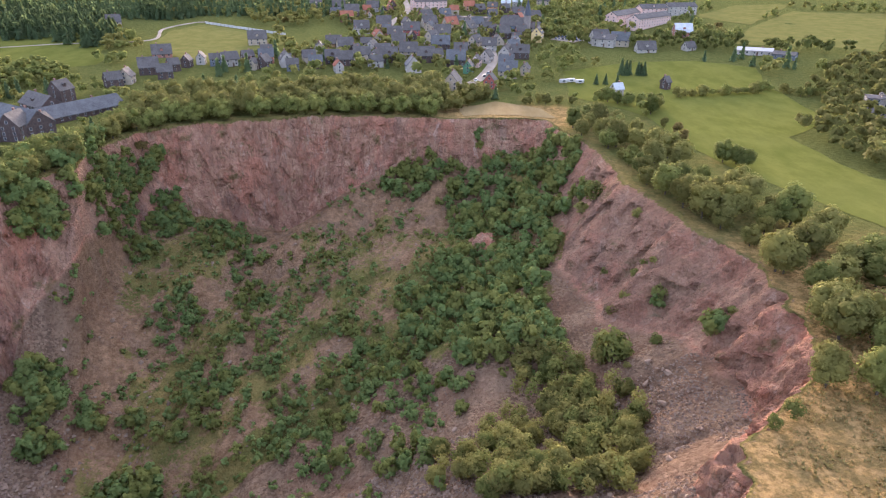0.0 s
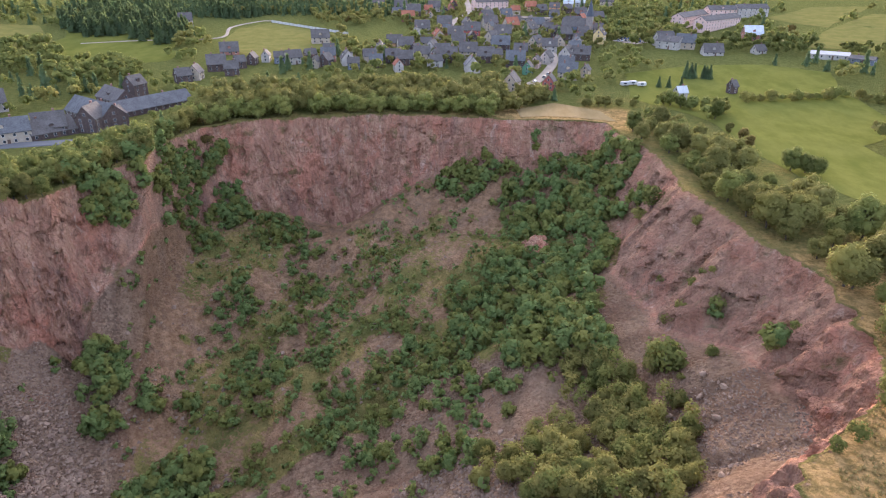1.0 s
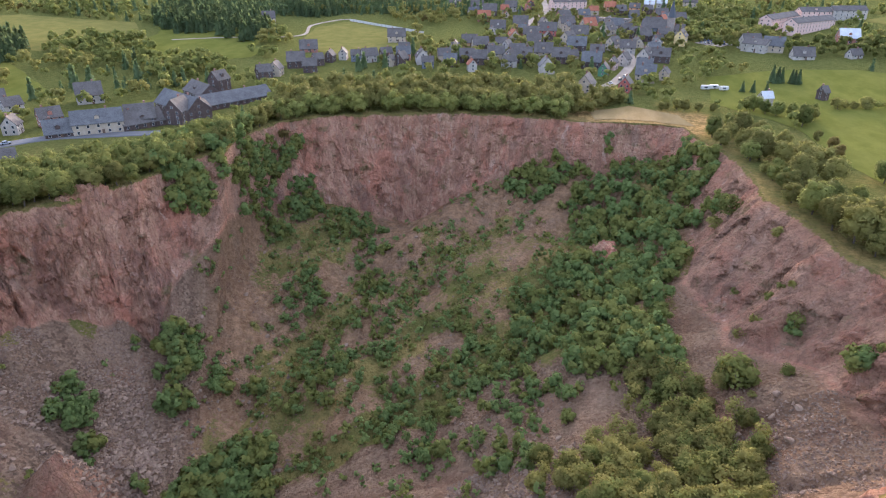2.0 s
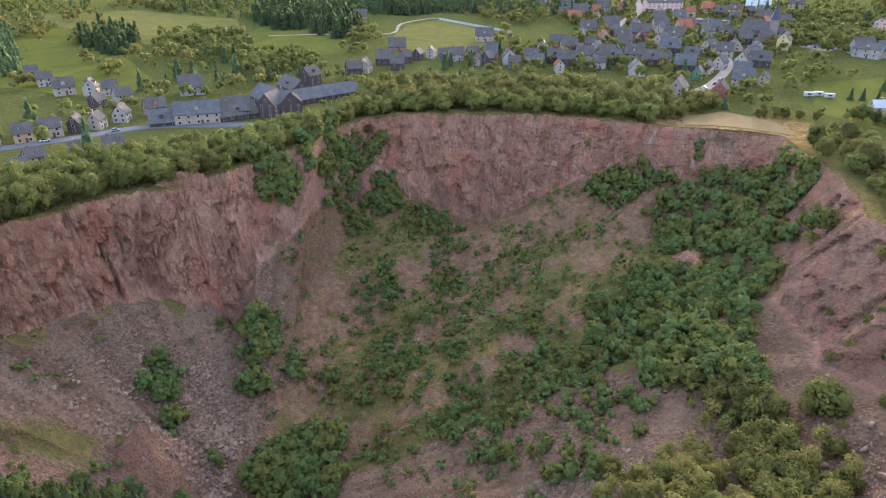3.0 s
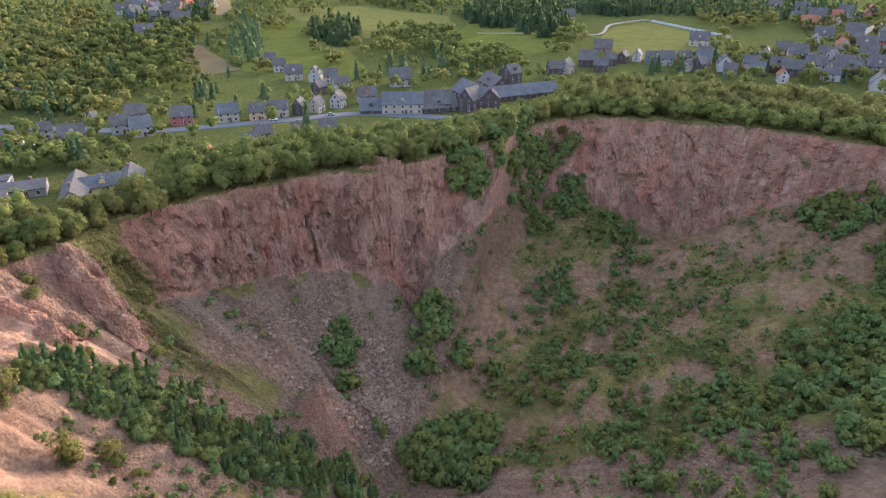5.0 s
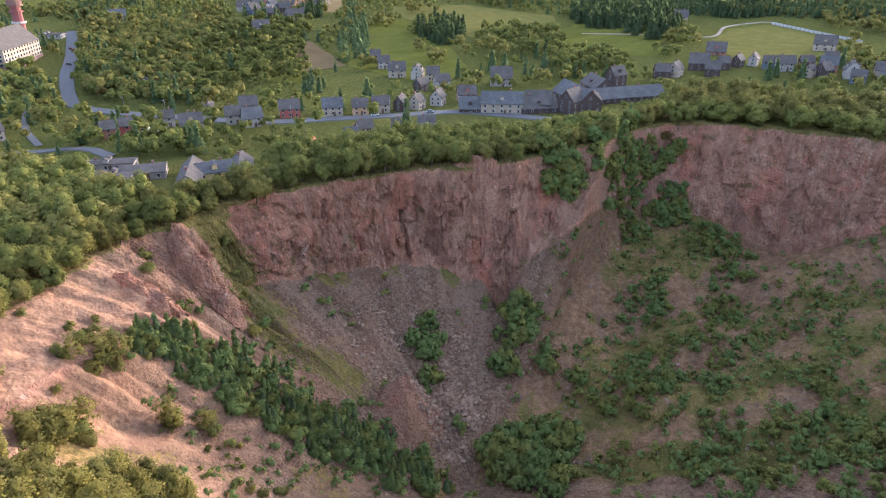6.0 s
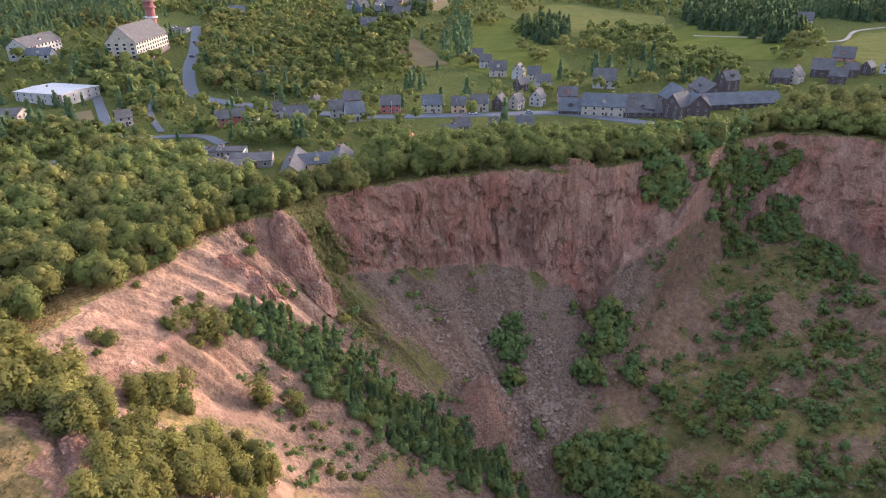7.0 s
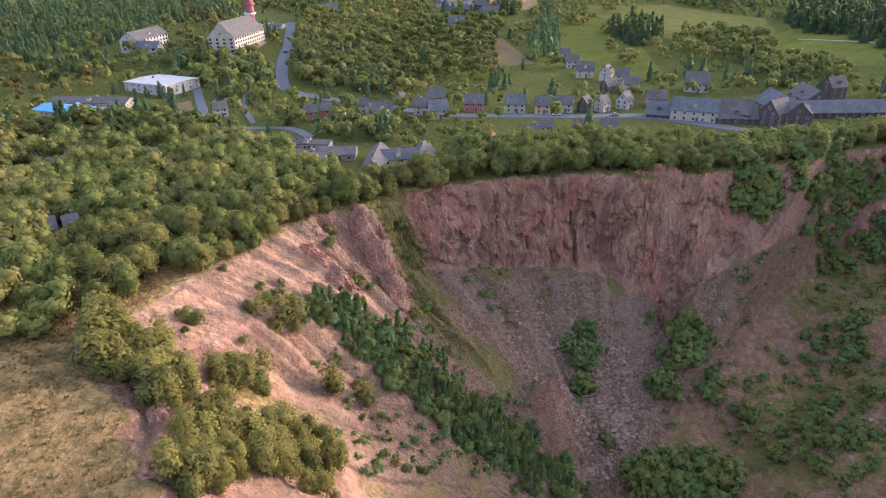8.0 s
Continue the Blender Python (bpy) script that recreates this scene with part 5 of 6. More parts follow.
# thickets in the pit and on its slopes: middle, two half axes, number of plants, size
RIDGE = (
    (-7, 298, 25, -5, -0, 13, 24, 1.00),
    (32, 303, 16, -9, 1, 10, 14, 1.00),
    (51, 284, 8, -16, 2, 14, 14, 1.10),
    (19, 272, 22, -13, 1, 21, 30, 1.10),
    (33, 231, 11, -8, 3, 24, 26, 1.10),
    (43, 262, 9, -10, 3, 22, 20, 1.10),
    (10, 223, 16, -6, 1, 16, 22, 1.10),
    (23, 198, 12, -9, 2, 21, 24, 1.10),
    (-1, 199, 15, -11, -0, 19, 20, 1.10),
    (14, 170, 10, -6, 1, 14, 14, 1.10),
    (29, 170, 7, -4, 1, 11, 14, 1.10),
)
RIDGE_LOW = (
    (-21, 189, 16, -9, -2, 20, 18, 1.00),
    (-27, 169, 15, -7, -2, 17, 15, 1.00),
    (-2, 153, 10, -7, -0, 15, 12, 1.00),
    (-38, 149, 15, -7, -3, 14, 14, 1.00),
    (-13, 134, 11, -6, -1, 10, 10, 0.90),
    (-55, 246, 18, -5, -2, 13, 9, 0.70),
    (-72, 222, 12, -1, -6, 24, 10, 0.80),
    (-73, 195, 14, -3, -5, 18, 10, 0.90),
    (-76, 174, 12, -1, -4, 14, 10, 0.90),
    (-42, 206, 13, -0, -1, 8, 7, 0.70),
    (-50, 171, 10, -2, -1, 6, 5, 0.80),
)
SUNLIT = (
    (31, 145, 9, -4, 2, 11, 16, 0.75),
    (38, 127, 10, -5, 2, 11, 26, 0.75),
    (17, 124, 8, -1, 1, 12, 14, 0.70),
    (27, 108, 14, -4, 2, 11, 26, 0.75),
    (13, 106, 6, -1, 1, 6, 7, 0.70),
    (41, 106, 3, -4, 4, 12, 9, 0.65),
    (2, 116, 8, -5, 0, 9, 8, 0.60),
    (48, 154, 3, -2, 1, 6, 4, 0.60),
    (46, 134, 2, -1, 0, 1, 1, 0.50),
    (28, 156, 8, -2, 1, 5, 8, 0.60),
)
GULLY = (
    (-127, 274, 7, 7, -2, 8, 16, 1.10),
    (-99, 271, 14, 1, -5, 18, 12, 0.90),
    (-137, 277, 6, 13, -0, 3, 12, 1.00),
    (-148, 245, 5, 14, -10, 20, 18, 1.30),
    (-146, 211, 4, 7, -1, 5, 10, 1.20),
    (-82, 244, 9, 0, -5, 21, 8, 0.80),
    (-103, 221, 7, 2, -3, 11, 8, 0.80),
    (-141, 262, 2, 14, -2, 7, 10, 1.00),
    (56, 242, 2, -8, 1, 5, 2, 1.20),
    (70, 142, 1, -2, 1, 2, 1, 1.20),
    (63, 164, 1, -1, 0, 1, 1, 0.90),
)
SHELF = (
    (-143, 128, 3, 5, -8, 9, 11, 1.00),
    (-129, 164, 5, 6, -5, 7, 11, 1.00),
    (-125, 148, 3, 2, -2, 3, 2, 1.10),
    (-115, 166, 2, 3, -2, 3, 3, 0.90),
    (-131, 120, -0, 5, -4, 5, 3, 0.90),
    (-105, 212, 9, 5, -6, 11, 10, 0.90),
    (-80, 184, 11, 2, -7, 16, 9, 0.90),
    (-105, 199, 6, 4, -6, 10, 6, 0.80),
    (-104, 169, 3, 1, -1, 2, 2, 0.80),
    (-102, 130, 11, 7, -4, 6, 16, 1.20),
    (-89, 125, 11, 3, -4, 5, 12, 1.20),
)
SHELF_LOW = (
    (-83, 166, 8, 2, -3, 7, 5, 0.90),
    (-51, 175, 9, 2, -2, 5, 6, 0.70),
    (-73, 145, 5, 2, -3, 6, 3, 0.90),
    (-54, 158, 3, 1, -2, 4, 2, 0.80),
    (-65, 219, 7, 5, -5, 14, 6, 0.70),
    (-118, 123, 1, 1, -1, 1, 1, 0.70),
    (-134, 128, 1, 2, -1, 1, 1, 0.60),
    (-132, 206, -0, 10, -0, 1, 3, 0.60),
    (-143, 166, 4, 3, -4, 4, 4, 0.70),
    (-179, 109, 2, 5, -1, 1, 3, 0.40),
    (-162, 58, 1, 5, -3, 2, 5, 0.60),
)
SPRUCES = (
    (-151, 45, 0.0, 6.9, -2.7, 1.4, 30, 0.62),
    (-148, 54, 0.0, 8.0, -4.1, 2.7, 33, 0.62),
    (-141, 61, 1.1, 8.0, -6.8, 4.1, 42, 0.62),
    (-134, 70, 0.0, 9.2, -6.8, 4.1, 44, 0.62),
    (-128, 79, 0.0, 9.2, -8.1, 5.4, 44, 0.62),
    (-121, 88, 1.1, 8.0, -6.8, 5.4, 38, 0.62),
    (-113, 95, 0.0, 9.2, -5.4, 5.4, 28, 0.62),
    (-107, 100, 0.0, 6.9, -5.4, 4.1, 10, 0.62),
    (-152, 66, 0.0, 2.3, -2.7, 1.4, 3, 0.62),
    (-144, 74, 0.0, 3.4, -2.7, 1.4, 4, 0.62),
)
BIRCHES = (
    (-130, -8, 0, 5, -10, 1, 35, 1.20),
    (-122, -1, -3, 5, -13, 1, 32, 1.20),
    (-138, -11, 0, 2, -5, 0, 8, 1.20),
    (-132, 16, -2, 8, -3, 1, 18, 1.00),
    (-104, 14, -8, 15, -11, 2, 48, 1.00),
    (-105, 5, -4, 5, -7, 1, 14, 1.00),
    (-104, 23, -3, 7, -11, 3, 20, 1.00),
    (-90, 0, -1, 5, -6, 0, 14, 1.00),
    (-135, 47, 0, 2, -2, 0, 2, 1.00),
    (-135, 38, 0, 1, 0, 0, 2, 1.00),
    (-147, 29, -1, 6, -2, 0, 5, 1.00),
)
SLOPE_SHRUBS = (
    (-152, 31, -1, 5, -2, 1, 5, 0.70),
    (-150, 39, -0, 4, -2, 1, 4, 0.60),
    (-148, 21, -1, 4, -2, 1, 3, 0.60),
    (-129, 43, -0, 3, -1, 1, 3, 0.40),
    (-143, 7, -2, 4, -3, 1, 4, 0.80),
    (-179, 81, -4, 9, -9, 4, 9, 0.70),
    (-181, 56, -0, 3, -2, 1, 2, 0.90),
    (-160, 79, 1, 2, -5, 2, 3, 0.70),
    (-156, 29, -1, 5, -2, 1, 4, 0.50),
    (-111, 49, -1, 5, -5, 2, 4, 0.70),
    (-94, -3, -1, 2, -5, 0, 4, 0.60),
)
SHOULDER = (
    (-157, 221, 4, 7, -16, 20, 22, 1.50),
    (-142, 211, 3, 6, -3, 2, 10, 1.20),
    (-140, 253, 0, 19, -3, -1, 14, 1.10),
    (-133, 254, 3, 12, -5, 4, 10, 1.00),
    (-130, 169, 3, 4, -5, 4, 8, 1.00),
    (-121, 153, 2, 2, -2, 2, 2, 1.10),
    (-116, 169, 2, 3, -3, 3, 4, 0.80),
    (-103, 170, 2, 1, -1, 1, 1, 0.80),
    (-97, 137, 9, 10, -5, 5, 18, 1.30),
    (-90, 164, 4, 3, -4, 6, 4, 0.90),
    (-84, 183, 6, 7, -9, 14, 8, 0.90),
)

CLUMPS = (
    (-145, 131, 3, 5, -5, 6, 19, 1.05),
    (-133, 122, 1, 3, -3, 3, 5, 1.05),
    (-132, 170, 4, 7, -2, 3, 12, 1.05),
    (-126, 162, 2, 4, -4, 6, 11, 1.05),
    (-125, 150, 3, 2, -2, 3, 5, 1.05),
    (-114, 164, 2, 2, -2, 3, 4, 1.05),
    (-97, 135, 13, 5, -4, 6, 30, 1.05),
    (-101, 123, 10, 4, -3, 4, 22, 1.05),
    (-86, 130, 7, 1, -2, 4, 13, 1.05),
    (-103, 169, 2, 0, -1, 1, 2, 1.05),
    (-118, 123, 1, 1, 0, 0, 2, 1.05),
)


SPREAD = {"shrub": [], "slim": [], "broad": [], "spruce": []}


def thicket(rows, kind, mats, label, rng, low=0.6, high=1.25, more=1.0):
    for cx, cy, ux, uy, vx, vy, n, size in rows:
        for _ in range(round(n * more)):
            r, a = math.sqrt(rng.random()), rng.uniform(0, math.tau)
            x, y = cx + r * (ux * math.cos(a) + vx * math.sin(a)), cy + r * (uy * math.cos(a) + vy * math.sin(a))
            SPREAD[kind].append((x, y, size * rng.uniform(low, high), rng.choice(mats), label))


thicket(RIDGE, "shrub", (LEAF_SHADE, LEAF_SHADE, LEAF, LEAF), "leafy green young tree on the debris ridge", SPOT, 0.95, 1.75, 2.2)
thicket(RIDGE_LOW, "shrub", (LEAF_SHADE, LEAF), "green bush on the shaded debris slope", SPOT, more=2.2)
# sunlight on these trees is put into their leaf tone
thicket(SUNLIT, "slim", (LEAF_WARM, LEAF, LEAF_WARM), "sunlit yellow-green birch on the lower slope", SPOT, 0.8, 1.35, 1.2)
thicket(SUNLIT, "broad", (LEAF_WARM, LEAF, LEAF_WARM), "sunlit rounded yellow-green tree on the lower slope", SPOT, 0.7, 1.1, 0.8)
thicket(GULLY, "shrub", (LEAF_SHADE, LEAF), "dense green bush in the gully", SPOT, 0.7, 1.5, more=3.4)
thicket(SHELF, "shrub", (LEAF_SHADE,), "dark green bush growing in the scree", SPOT, more=1.4)
thicket(CLUMPS, "shrub", (LEAF_SHADE, LEAF_SHADE, LEAF), "dense clump of dark green young trees in the scree", SPOT, 0.8, 1.6, more=1.0)
thicket(SHELF_LOW, "shrub", (LEAF_SHADE, LEAF), "small green bush on stony ground", SPOT, more=1.3)
thicket(SPRUCES, "spruce", (LEAF_SHADE, LEAF_SHADE, NEEDLE), "young green conifer in a dense band on the slope", SPOT, 0.55, 1.0, more=1.0)
thicket(SPRUCES, "shrub", (LEAF_SHADE, LEAF_SHADE, LEAF), "small leafy tree among the young conifers", SPOT, 0.9, 1.8, more=0.9)
thicket(BIRCHES, "slim", (LEAF_BIRCH, LEAF_BIRCH, LEAF_WARM), "airy olive young birch on the pale slope", SPOT, 0.5, 1.1, more=1.25)
thicket(BIRCHES, "shrub", (LEAF_BIRCH, LEAF_WARM, LEAF), "rounded olive bush on the pale slope", SPOT, 0.6, 1.2, more=0.5)
thicket(SLOPE_SHRUBS, "shrub", (LEAF, LEAF_WARM), "low green shrub on the open slope", SPOT)
thicket(SHOULDER, "shrub", (LEAF_SHADE, LEAF), "leafy tree on the shoulder of the rock", SPOT, 0.7, 1.4, more=2.6)

# the plants on the near slopes stand as things, those farther off as one body of thicket
for kind, most in (("shrub", 290), ("slim", 140), ("broad", 60), ("spruce", 230)):
    spots = sorted(SPREAD[kind], key=lambda s: math.hypot(s[0] + 50, s[1] - 20))
    for x, y, size, mat, label in spots[:most]:
        plant(kind, x, y, size, mat, label, SPOT)
    for mat in (LEAF, LEAF_SHADE, LEAF_WARM, LEAF_BIRCH, NEEDLE):
        rest = [(x, y, s) for x, y, s, m, _ in spots[most:] if m == mat]
        wood("thicket", rest, {"shrub": "thicket", "slim": "birch", "broad": "grove", "spruce": "spruce"}[kind], mat, "bushes and young trees on the debris slopes", SPOT)


# single bushes that stand out on the bare banks: place and size
BANK_BUSHES = (
    (48, 150, 2.19), (45, 151, 1.42), (64, 165, 1.02), (70, 141, 1.10), (59, 149, 0.90),
    (47, 134, 1.20), (63, 91, 0.78), (58, 88, 0.62), (58, 232, 1.91), (54, 232, 1.31),
    (66, 201, 0.93), (60, 177, 0.71), (63, 178, 0.71), (56, 171, 0.84), (52, 170, 0.83),
    (65, 176, 0.63), (50, 143, 0.50), (54, 190, 0.60), (75, 143, 0.56),
)
SLOPE_BUSHES = (
    (-119, -1, 0.59), (-146, 32, 0.83), (-147, 30, 0.95), (-173, 52, 0.95), (-150, 63, 0.66),
    (-159, 74, 0.84), (-156, 55, 0.65), (-136, 40, 0.73), (-133, 47, 0.86), (-114, 46, 0.58),
    (-123, 41, 0.35), (-128, 51, 0.37), (-119, 32, 0.28), (-140, 18, 0.57), (-161, 19, 0.49),
    (-153, 29, 0.42),
)
for x, y, size in BANK_BUSHES:
    plant("shrub", x, y, size, SPOT.choice((LEAF_WARM, LEAF)), "yellow-green bush rooted on the bare pink bank", SPOT)
for x, y, size in SLOPE_BUSHES:
    plant("shrub", x, y, size, SPOT.choice((LEAF_WARM, LEAF_BIRCH, LEAF)), "small olive bush on the pale sunlit slope", SPOT)


def undergrowth(rng):
    """Small bushes and saplings that have come up between the stones."""
    low, warm = [], []
    spots = np.array([(gx + rng.uniform(-2, 2), gy + rng.uniform(-2, 2)) for gx in range(-190, 90, 4) for gy in range(0, 325, 4)])
    ways, rhos = np.arctan2(spots[:, 1] - PIT[1], spots[:, 0] - PIT[0]), np.hypot(spots[:, 0] - PIT[0], spots[:, 1] - PIT[1])
    r, _, i, _, _ = rim_at(ways)
    shares = rhos / (r - i)
    holds = 0.8 * lush_share(ways, shares, spots[:, 0], spots[:, 1])
    for (x, y), a, share, n in zip(spots.tolist(), ways.tolist(), shares.tolist(), holds.tolist()):
        if share <= 0.97:
            overgrown = -0.35 < a < 1.95
            limit = (-0.14 if a > 0.45 else 0.22) if overgrown else 0.62
            if -0.2 < a < 0.55 and share > 0.62:
                limit = 0.7
            if -2.6 < a < -1.2:
                limit = 0.08
            if n > limit:
                (warm if rng.random() < 0.3 else low).append((x, y, rng.uniform(0.28, 0.9)))
    wood("undergrowth", low, "sapling", LEAF_SHADE, "small green bushes between the stones", rng)
    wood("undergrowth", warm, "sapling", LEAF, "small olive bushes between the stones", rng)


undergrowth(SPOT)


# ---- stones ----
def stone_arrays(rng):
    v = np.array([(1, 0, 0), (-1, 0, 0), (0, 1, 0), (0, -1, 0), (0, 0, 1), (0, 0, -1)], float) * rng.uniform(0.6, 1.2, (6, 1)) + rng.normal(0, 0.18, (6, 3))
    f = np.array([(0, 2, 4), (2, 1, 4), (1, 3, 4), (3, 0, 4), (2, 0, 5), (1, 2, 5), (3, 1, 5), (0, 3, 5)])
    return v * (1, 1, 0.7), f


def stone_material():
    m = Nodes("broken_rock", rough=0.9)
    c = m.mix(m.island(), (0.142, 0.096, 0.062), (0.300, 0.212, 0.138))
    c = m.mix(m.ramp(m.noise(0.5, 4), 0.4, 0.7, 0, 0.5), c, (0.22, 0.13, 0.10))
    return m.colour(c)


STONE = stone_material()


def scree(name, a0, a1, s0, s1, count, small, big, label, seed):
    """Loose stones on a stretch of debris slope, coarser towards its foot."""
    rng = np.random.default_rng(seed)
    ang = np.radians(rng.uniform(a0, a1, count))
    share = np.sqrt(rng.uniform(s0 * s0, s1 * s1, count))
    r, d, i, _, _ = rim_at(ang)
    x, y = PIT[0] + np.cos(ang) * (r - i) * share, PIT[1] + np.sin(ang) * (r - i) * share
    keep = fbm(x, y, size=14.0, octaves=3, seed=91) > -0.35
    x, y, share = x[keep], y[keep], share[keep]
    z = ground_z(x, y)
    size = small + (big - small) * rng.random(len(x)) ** 4 * (1.25 - share)
    verts, faces = [], []
    kinds = [stone_arrays(rng) for _ in range(8)]
    for k, (px, py, pz, s) in enumerate(zip(x, y, z, size)):
        v, f = kinds[k % 8]
        t = rng.uniform(0, math.tau)
        c, w = math.cos(t) * s, math.sin(t) * s
        verts.append(np.stack([v[:, 0] * c - v[:, 1] * w + px, v[:, 0] * w + v[:, 1] * c + py, v[:, 2] * s + pz + s * 0.15], -1))
        faces.append(f + 6 * k)
    me = mesh_of(name, np.concatenate(verts), np.concatenate(faces), STONE)
    return tagged(new(name, me), label, "scree", kind="stuff")


scree("scree_stones", 128, 198, 0.1, 0.99, 11000, 0.22, 1.3, "loose grey and reddish stones under the main wall", 7)
scree("scree_stones", -28, 8, 0.45, 1.0, 14000, 0.30, 1.35, "pinkish broken stones under the lower wall", 8)
scree("scree_stones", 8, 40, 0.5, 0.99, 4000, 0.18, 0.9, "pinkish broken stones below the furrowed wall", 18)
scree("scree_stones", 40, 128, 0.1, 0.95, 3500, 0.2, 1.2, "scattered stones on the overgrown slope", 9)
scree("scree_stones", 212, 275, 0.2, 0.95, 1300, 0.13, 0.7, "small pale stones on the open slope", 10)


def boulder_mesh(seed):
    """A broken block with worn edges."""
    bm = bmesh.new()
    bmesh.ops.create_icosphere(bm, subdivisions=2, radius=1.0)
    rng = random.Random(seed)
    cuts = [(Vector((rng.gauss(0, 1), rng.gauss(0, 1), rng.gauss(0, 0.8))).normalized(), rng.uniform(0.45, 0.75)) for _ in range(8)]
    for v in bm.verts:
        for way, reach in cuts:
            over = v.co.dot(way) - reach
            if over > 0:
                v.co -= way * over * 0.92
        v.co += Vector((rng.gauss(0, 0.03), rng.gauss(0, 0.03), rng.gauss(0, 0.03)))
    me = bpy.data.meshes.new("boulder")
    bm.to_mesh(me)
    bm.free()
    me.materials.append(STONE)
    return me


BOULDERS = [boulder_mesh(k) for k in range(6)]


def boulders(a0, a1, s0, s1, count, label, seed):
    """Single large blocks that have rolled down onto the debris."""
    rng = random.Random(seed)
    for _ in range(count):
        a, share = radians(rng.uniform(a0, a1)), math.sqrt(rng.uniform(s0 * s0, s1 * s1))
        r, _, i, _, _ = (float(v) for v in rim_at(a))
        x, y = PIT[0] + math.cos(a) * (r - i) * share, PIT[1] + math.sin(a) * (r - i) * share
        size = rng.uniform(0.5, 1.3)
        ob = new("boulder", BOULDERS[rng.randrange(6)])
        ob.matrix_world = pose(x, y, gz(x, y) + 0.2 * size, rng.uniform(0, 40), rng.uniform(0, 40), rng.uniform(0, 360)) @ Matrix.Diagonal((size, size * rng.uniform(0.7, 1.0), size * rng.uniform(0.6, 0.9), 1))
        tagged(ob, label, "boulder", group="boulders")


boulders(-24, 14, 0.6, 0.95, 70, "pinkish broken boulder lying on the scree", 51)
boulders(130, 196, 0.2, 0.75, 90, "grey boulder at the foot of the scree", 52)
boulders(50, 115, 0.25, 0.85, 30, "reddish boulder on the overgrown slope", 53)


# ---- dry grass on the brow ----
STRAW_BLADE = leaf_material("dry_grass", (0.230, 0.165, 0.062), (0.430, 0.300, 0.125), (0.14, 0.13, 0.04), 0.5)


def tussocks(name, spots, label, seed):
    """Tufts of long dry grass, each a fan of bent blades."""
    rng = np.random.default_rng(seed)
    verts, faces, count = [], [], 0
    zs = ground_z(np.array([s[0] for s in spots]), np.array([s[1] for s in spots]))
    for (x, y), z in zip(spots, zs):
        for a in rng.uniform(0, math.tau, 6):
            h, w, lean = rng.uniform(0.25, 0.7), rng.uniform(0.12, 0.25), rng.uniform(0.2, 0.6)
            c, s = math.cos(a), math.sin(a)
            verts += [(x - s * w, y + c * w, z - 0.05), (x + s * w, y - c * w, z - 0.05), (x + c * lean, y + s * lean, z + h)]
            faces.append((count, count + 1, count + 2))
            count += 3
    return tagged(new(name, mesh_of(name, verts, faces, STRAW_BLADE)), label, "grass", kind="stuff")


def brow(cx, cy, rx, ry, count, seed):
    rng = random.Random(seed)
    spots = []
    while len(spots) < count:
        x, y = cx + rng.uniform(-rx, rx), cy + rng.uniform(-ry, ry)
        if rim_gap(x, y) > 0.6 and noise.noise(Vector((x / 5, y / 5, 3.0))) > -0.15:
            spots.append((x, y))
    return spots


tussocks("grass_tussocks", brow(-125, -32, 50, 34, 2600, 3), "long dry straw-coloured grass on the sunlit brow", 31)
tussocks("grass_tussocks", brow(90, 92, 34, 40, 2400, 4), "tufts of dry grass along the broken edge", 32)


# ---- rock ribs and outcrops standing out of the slopes ----
def crag(points, width, height, seed, label):
    """A jagged fin of rock along a plan line: steep flanks, broken crest, foot sunk into the slope."""
    line = bend(points, 0.8)
    n, m = len(line), 17
    d = np.gradient(line, axis=0)
    d /= np.linalg.norm(d, axis=1, keepdims=True)
    side = np.stack([-d[:, 1], d[:, 0]], -1)
    along = np.linspace(0, 1, n)
    taper = np.clip(np.minimum(along, 1 - along) * 5, 0.15, 1)
    rows = []
    for v in np.linspace(-1, 1, m):
        p = line + side * v * width / 2
        z = ground_z(p[:, 0], p[:, 1])
        rise = (1 - abs(v) ** 1.4) * height * taper * (1 + 0.5 * fbm(p[:, 0], p[:, 1], size=5.0, octaves=3, seed=seed))
        step = np.round(rise / 1.1) * 1.1
        z = z - 5.0 * (abs(v) > 0.9) + 0.4 * rise + 0.6 * step
        jag = 0.9 * fbm(p[:, 0], p[:, 1], z, size=2.2, octaves=3, seed=seed + 5) * (abs(v) < 0.95)
        rows.append(np.stack([p[:, 0] + jag, p[:, 1] + jag, z + 0.6 * jag], -1))
    grid = np.array(rows)
    a, b = np.meshgrid(np.arange(m - 1), np.arange(n - 1), indexing="ij")
    faces = np.stack([a * n + b, (a + 1) * n + b, (a + 1) * n + b + 1, a * n + b + 1], -1).reshape(-1, 4)
    me = mesh_of("outcrop", grid.reshape(-1, 3), faces[:, ::-1], GROUND, False)
    for name, value in (("cliff", 1.0), ("green", 0.1), ("dry", 0.3), ("pale", 0.0), ("fan", 0.5), ("soil", 0.0)):
        carry(me, name, np.full(m * n, value))
    carry(me, "block", 0.5 + 0.5 * fbm(grid[..., 0].ravel(), grid[..., 1].ravel(), grid[..., 2].ravel(), size=2.5, octaves=2, seed=seed + 9))
    return tagged(new("outcrop", me), label, "rock outcrop", kind="structure")


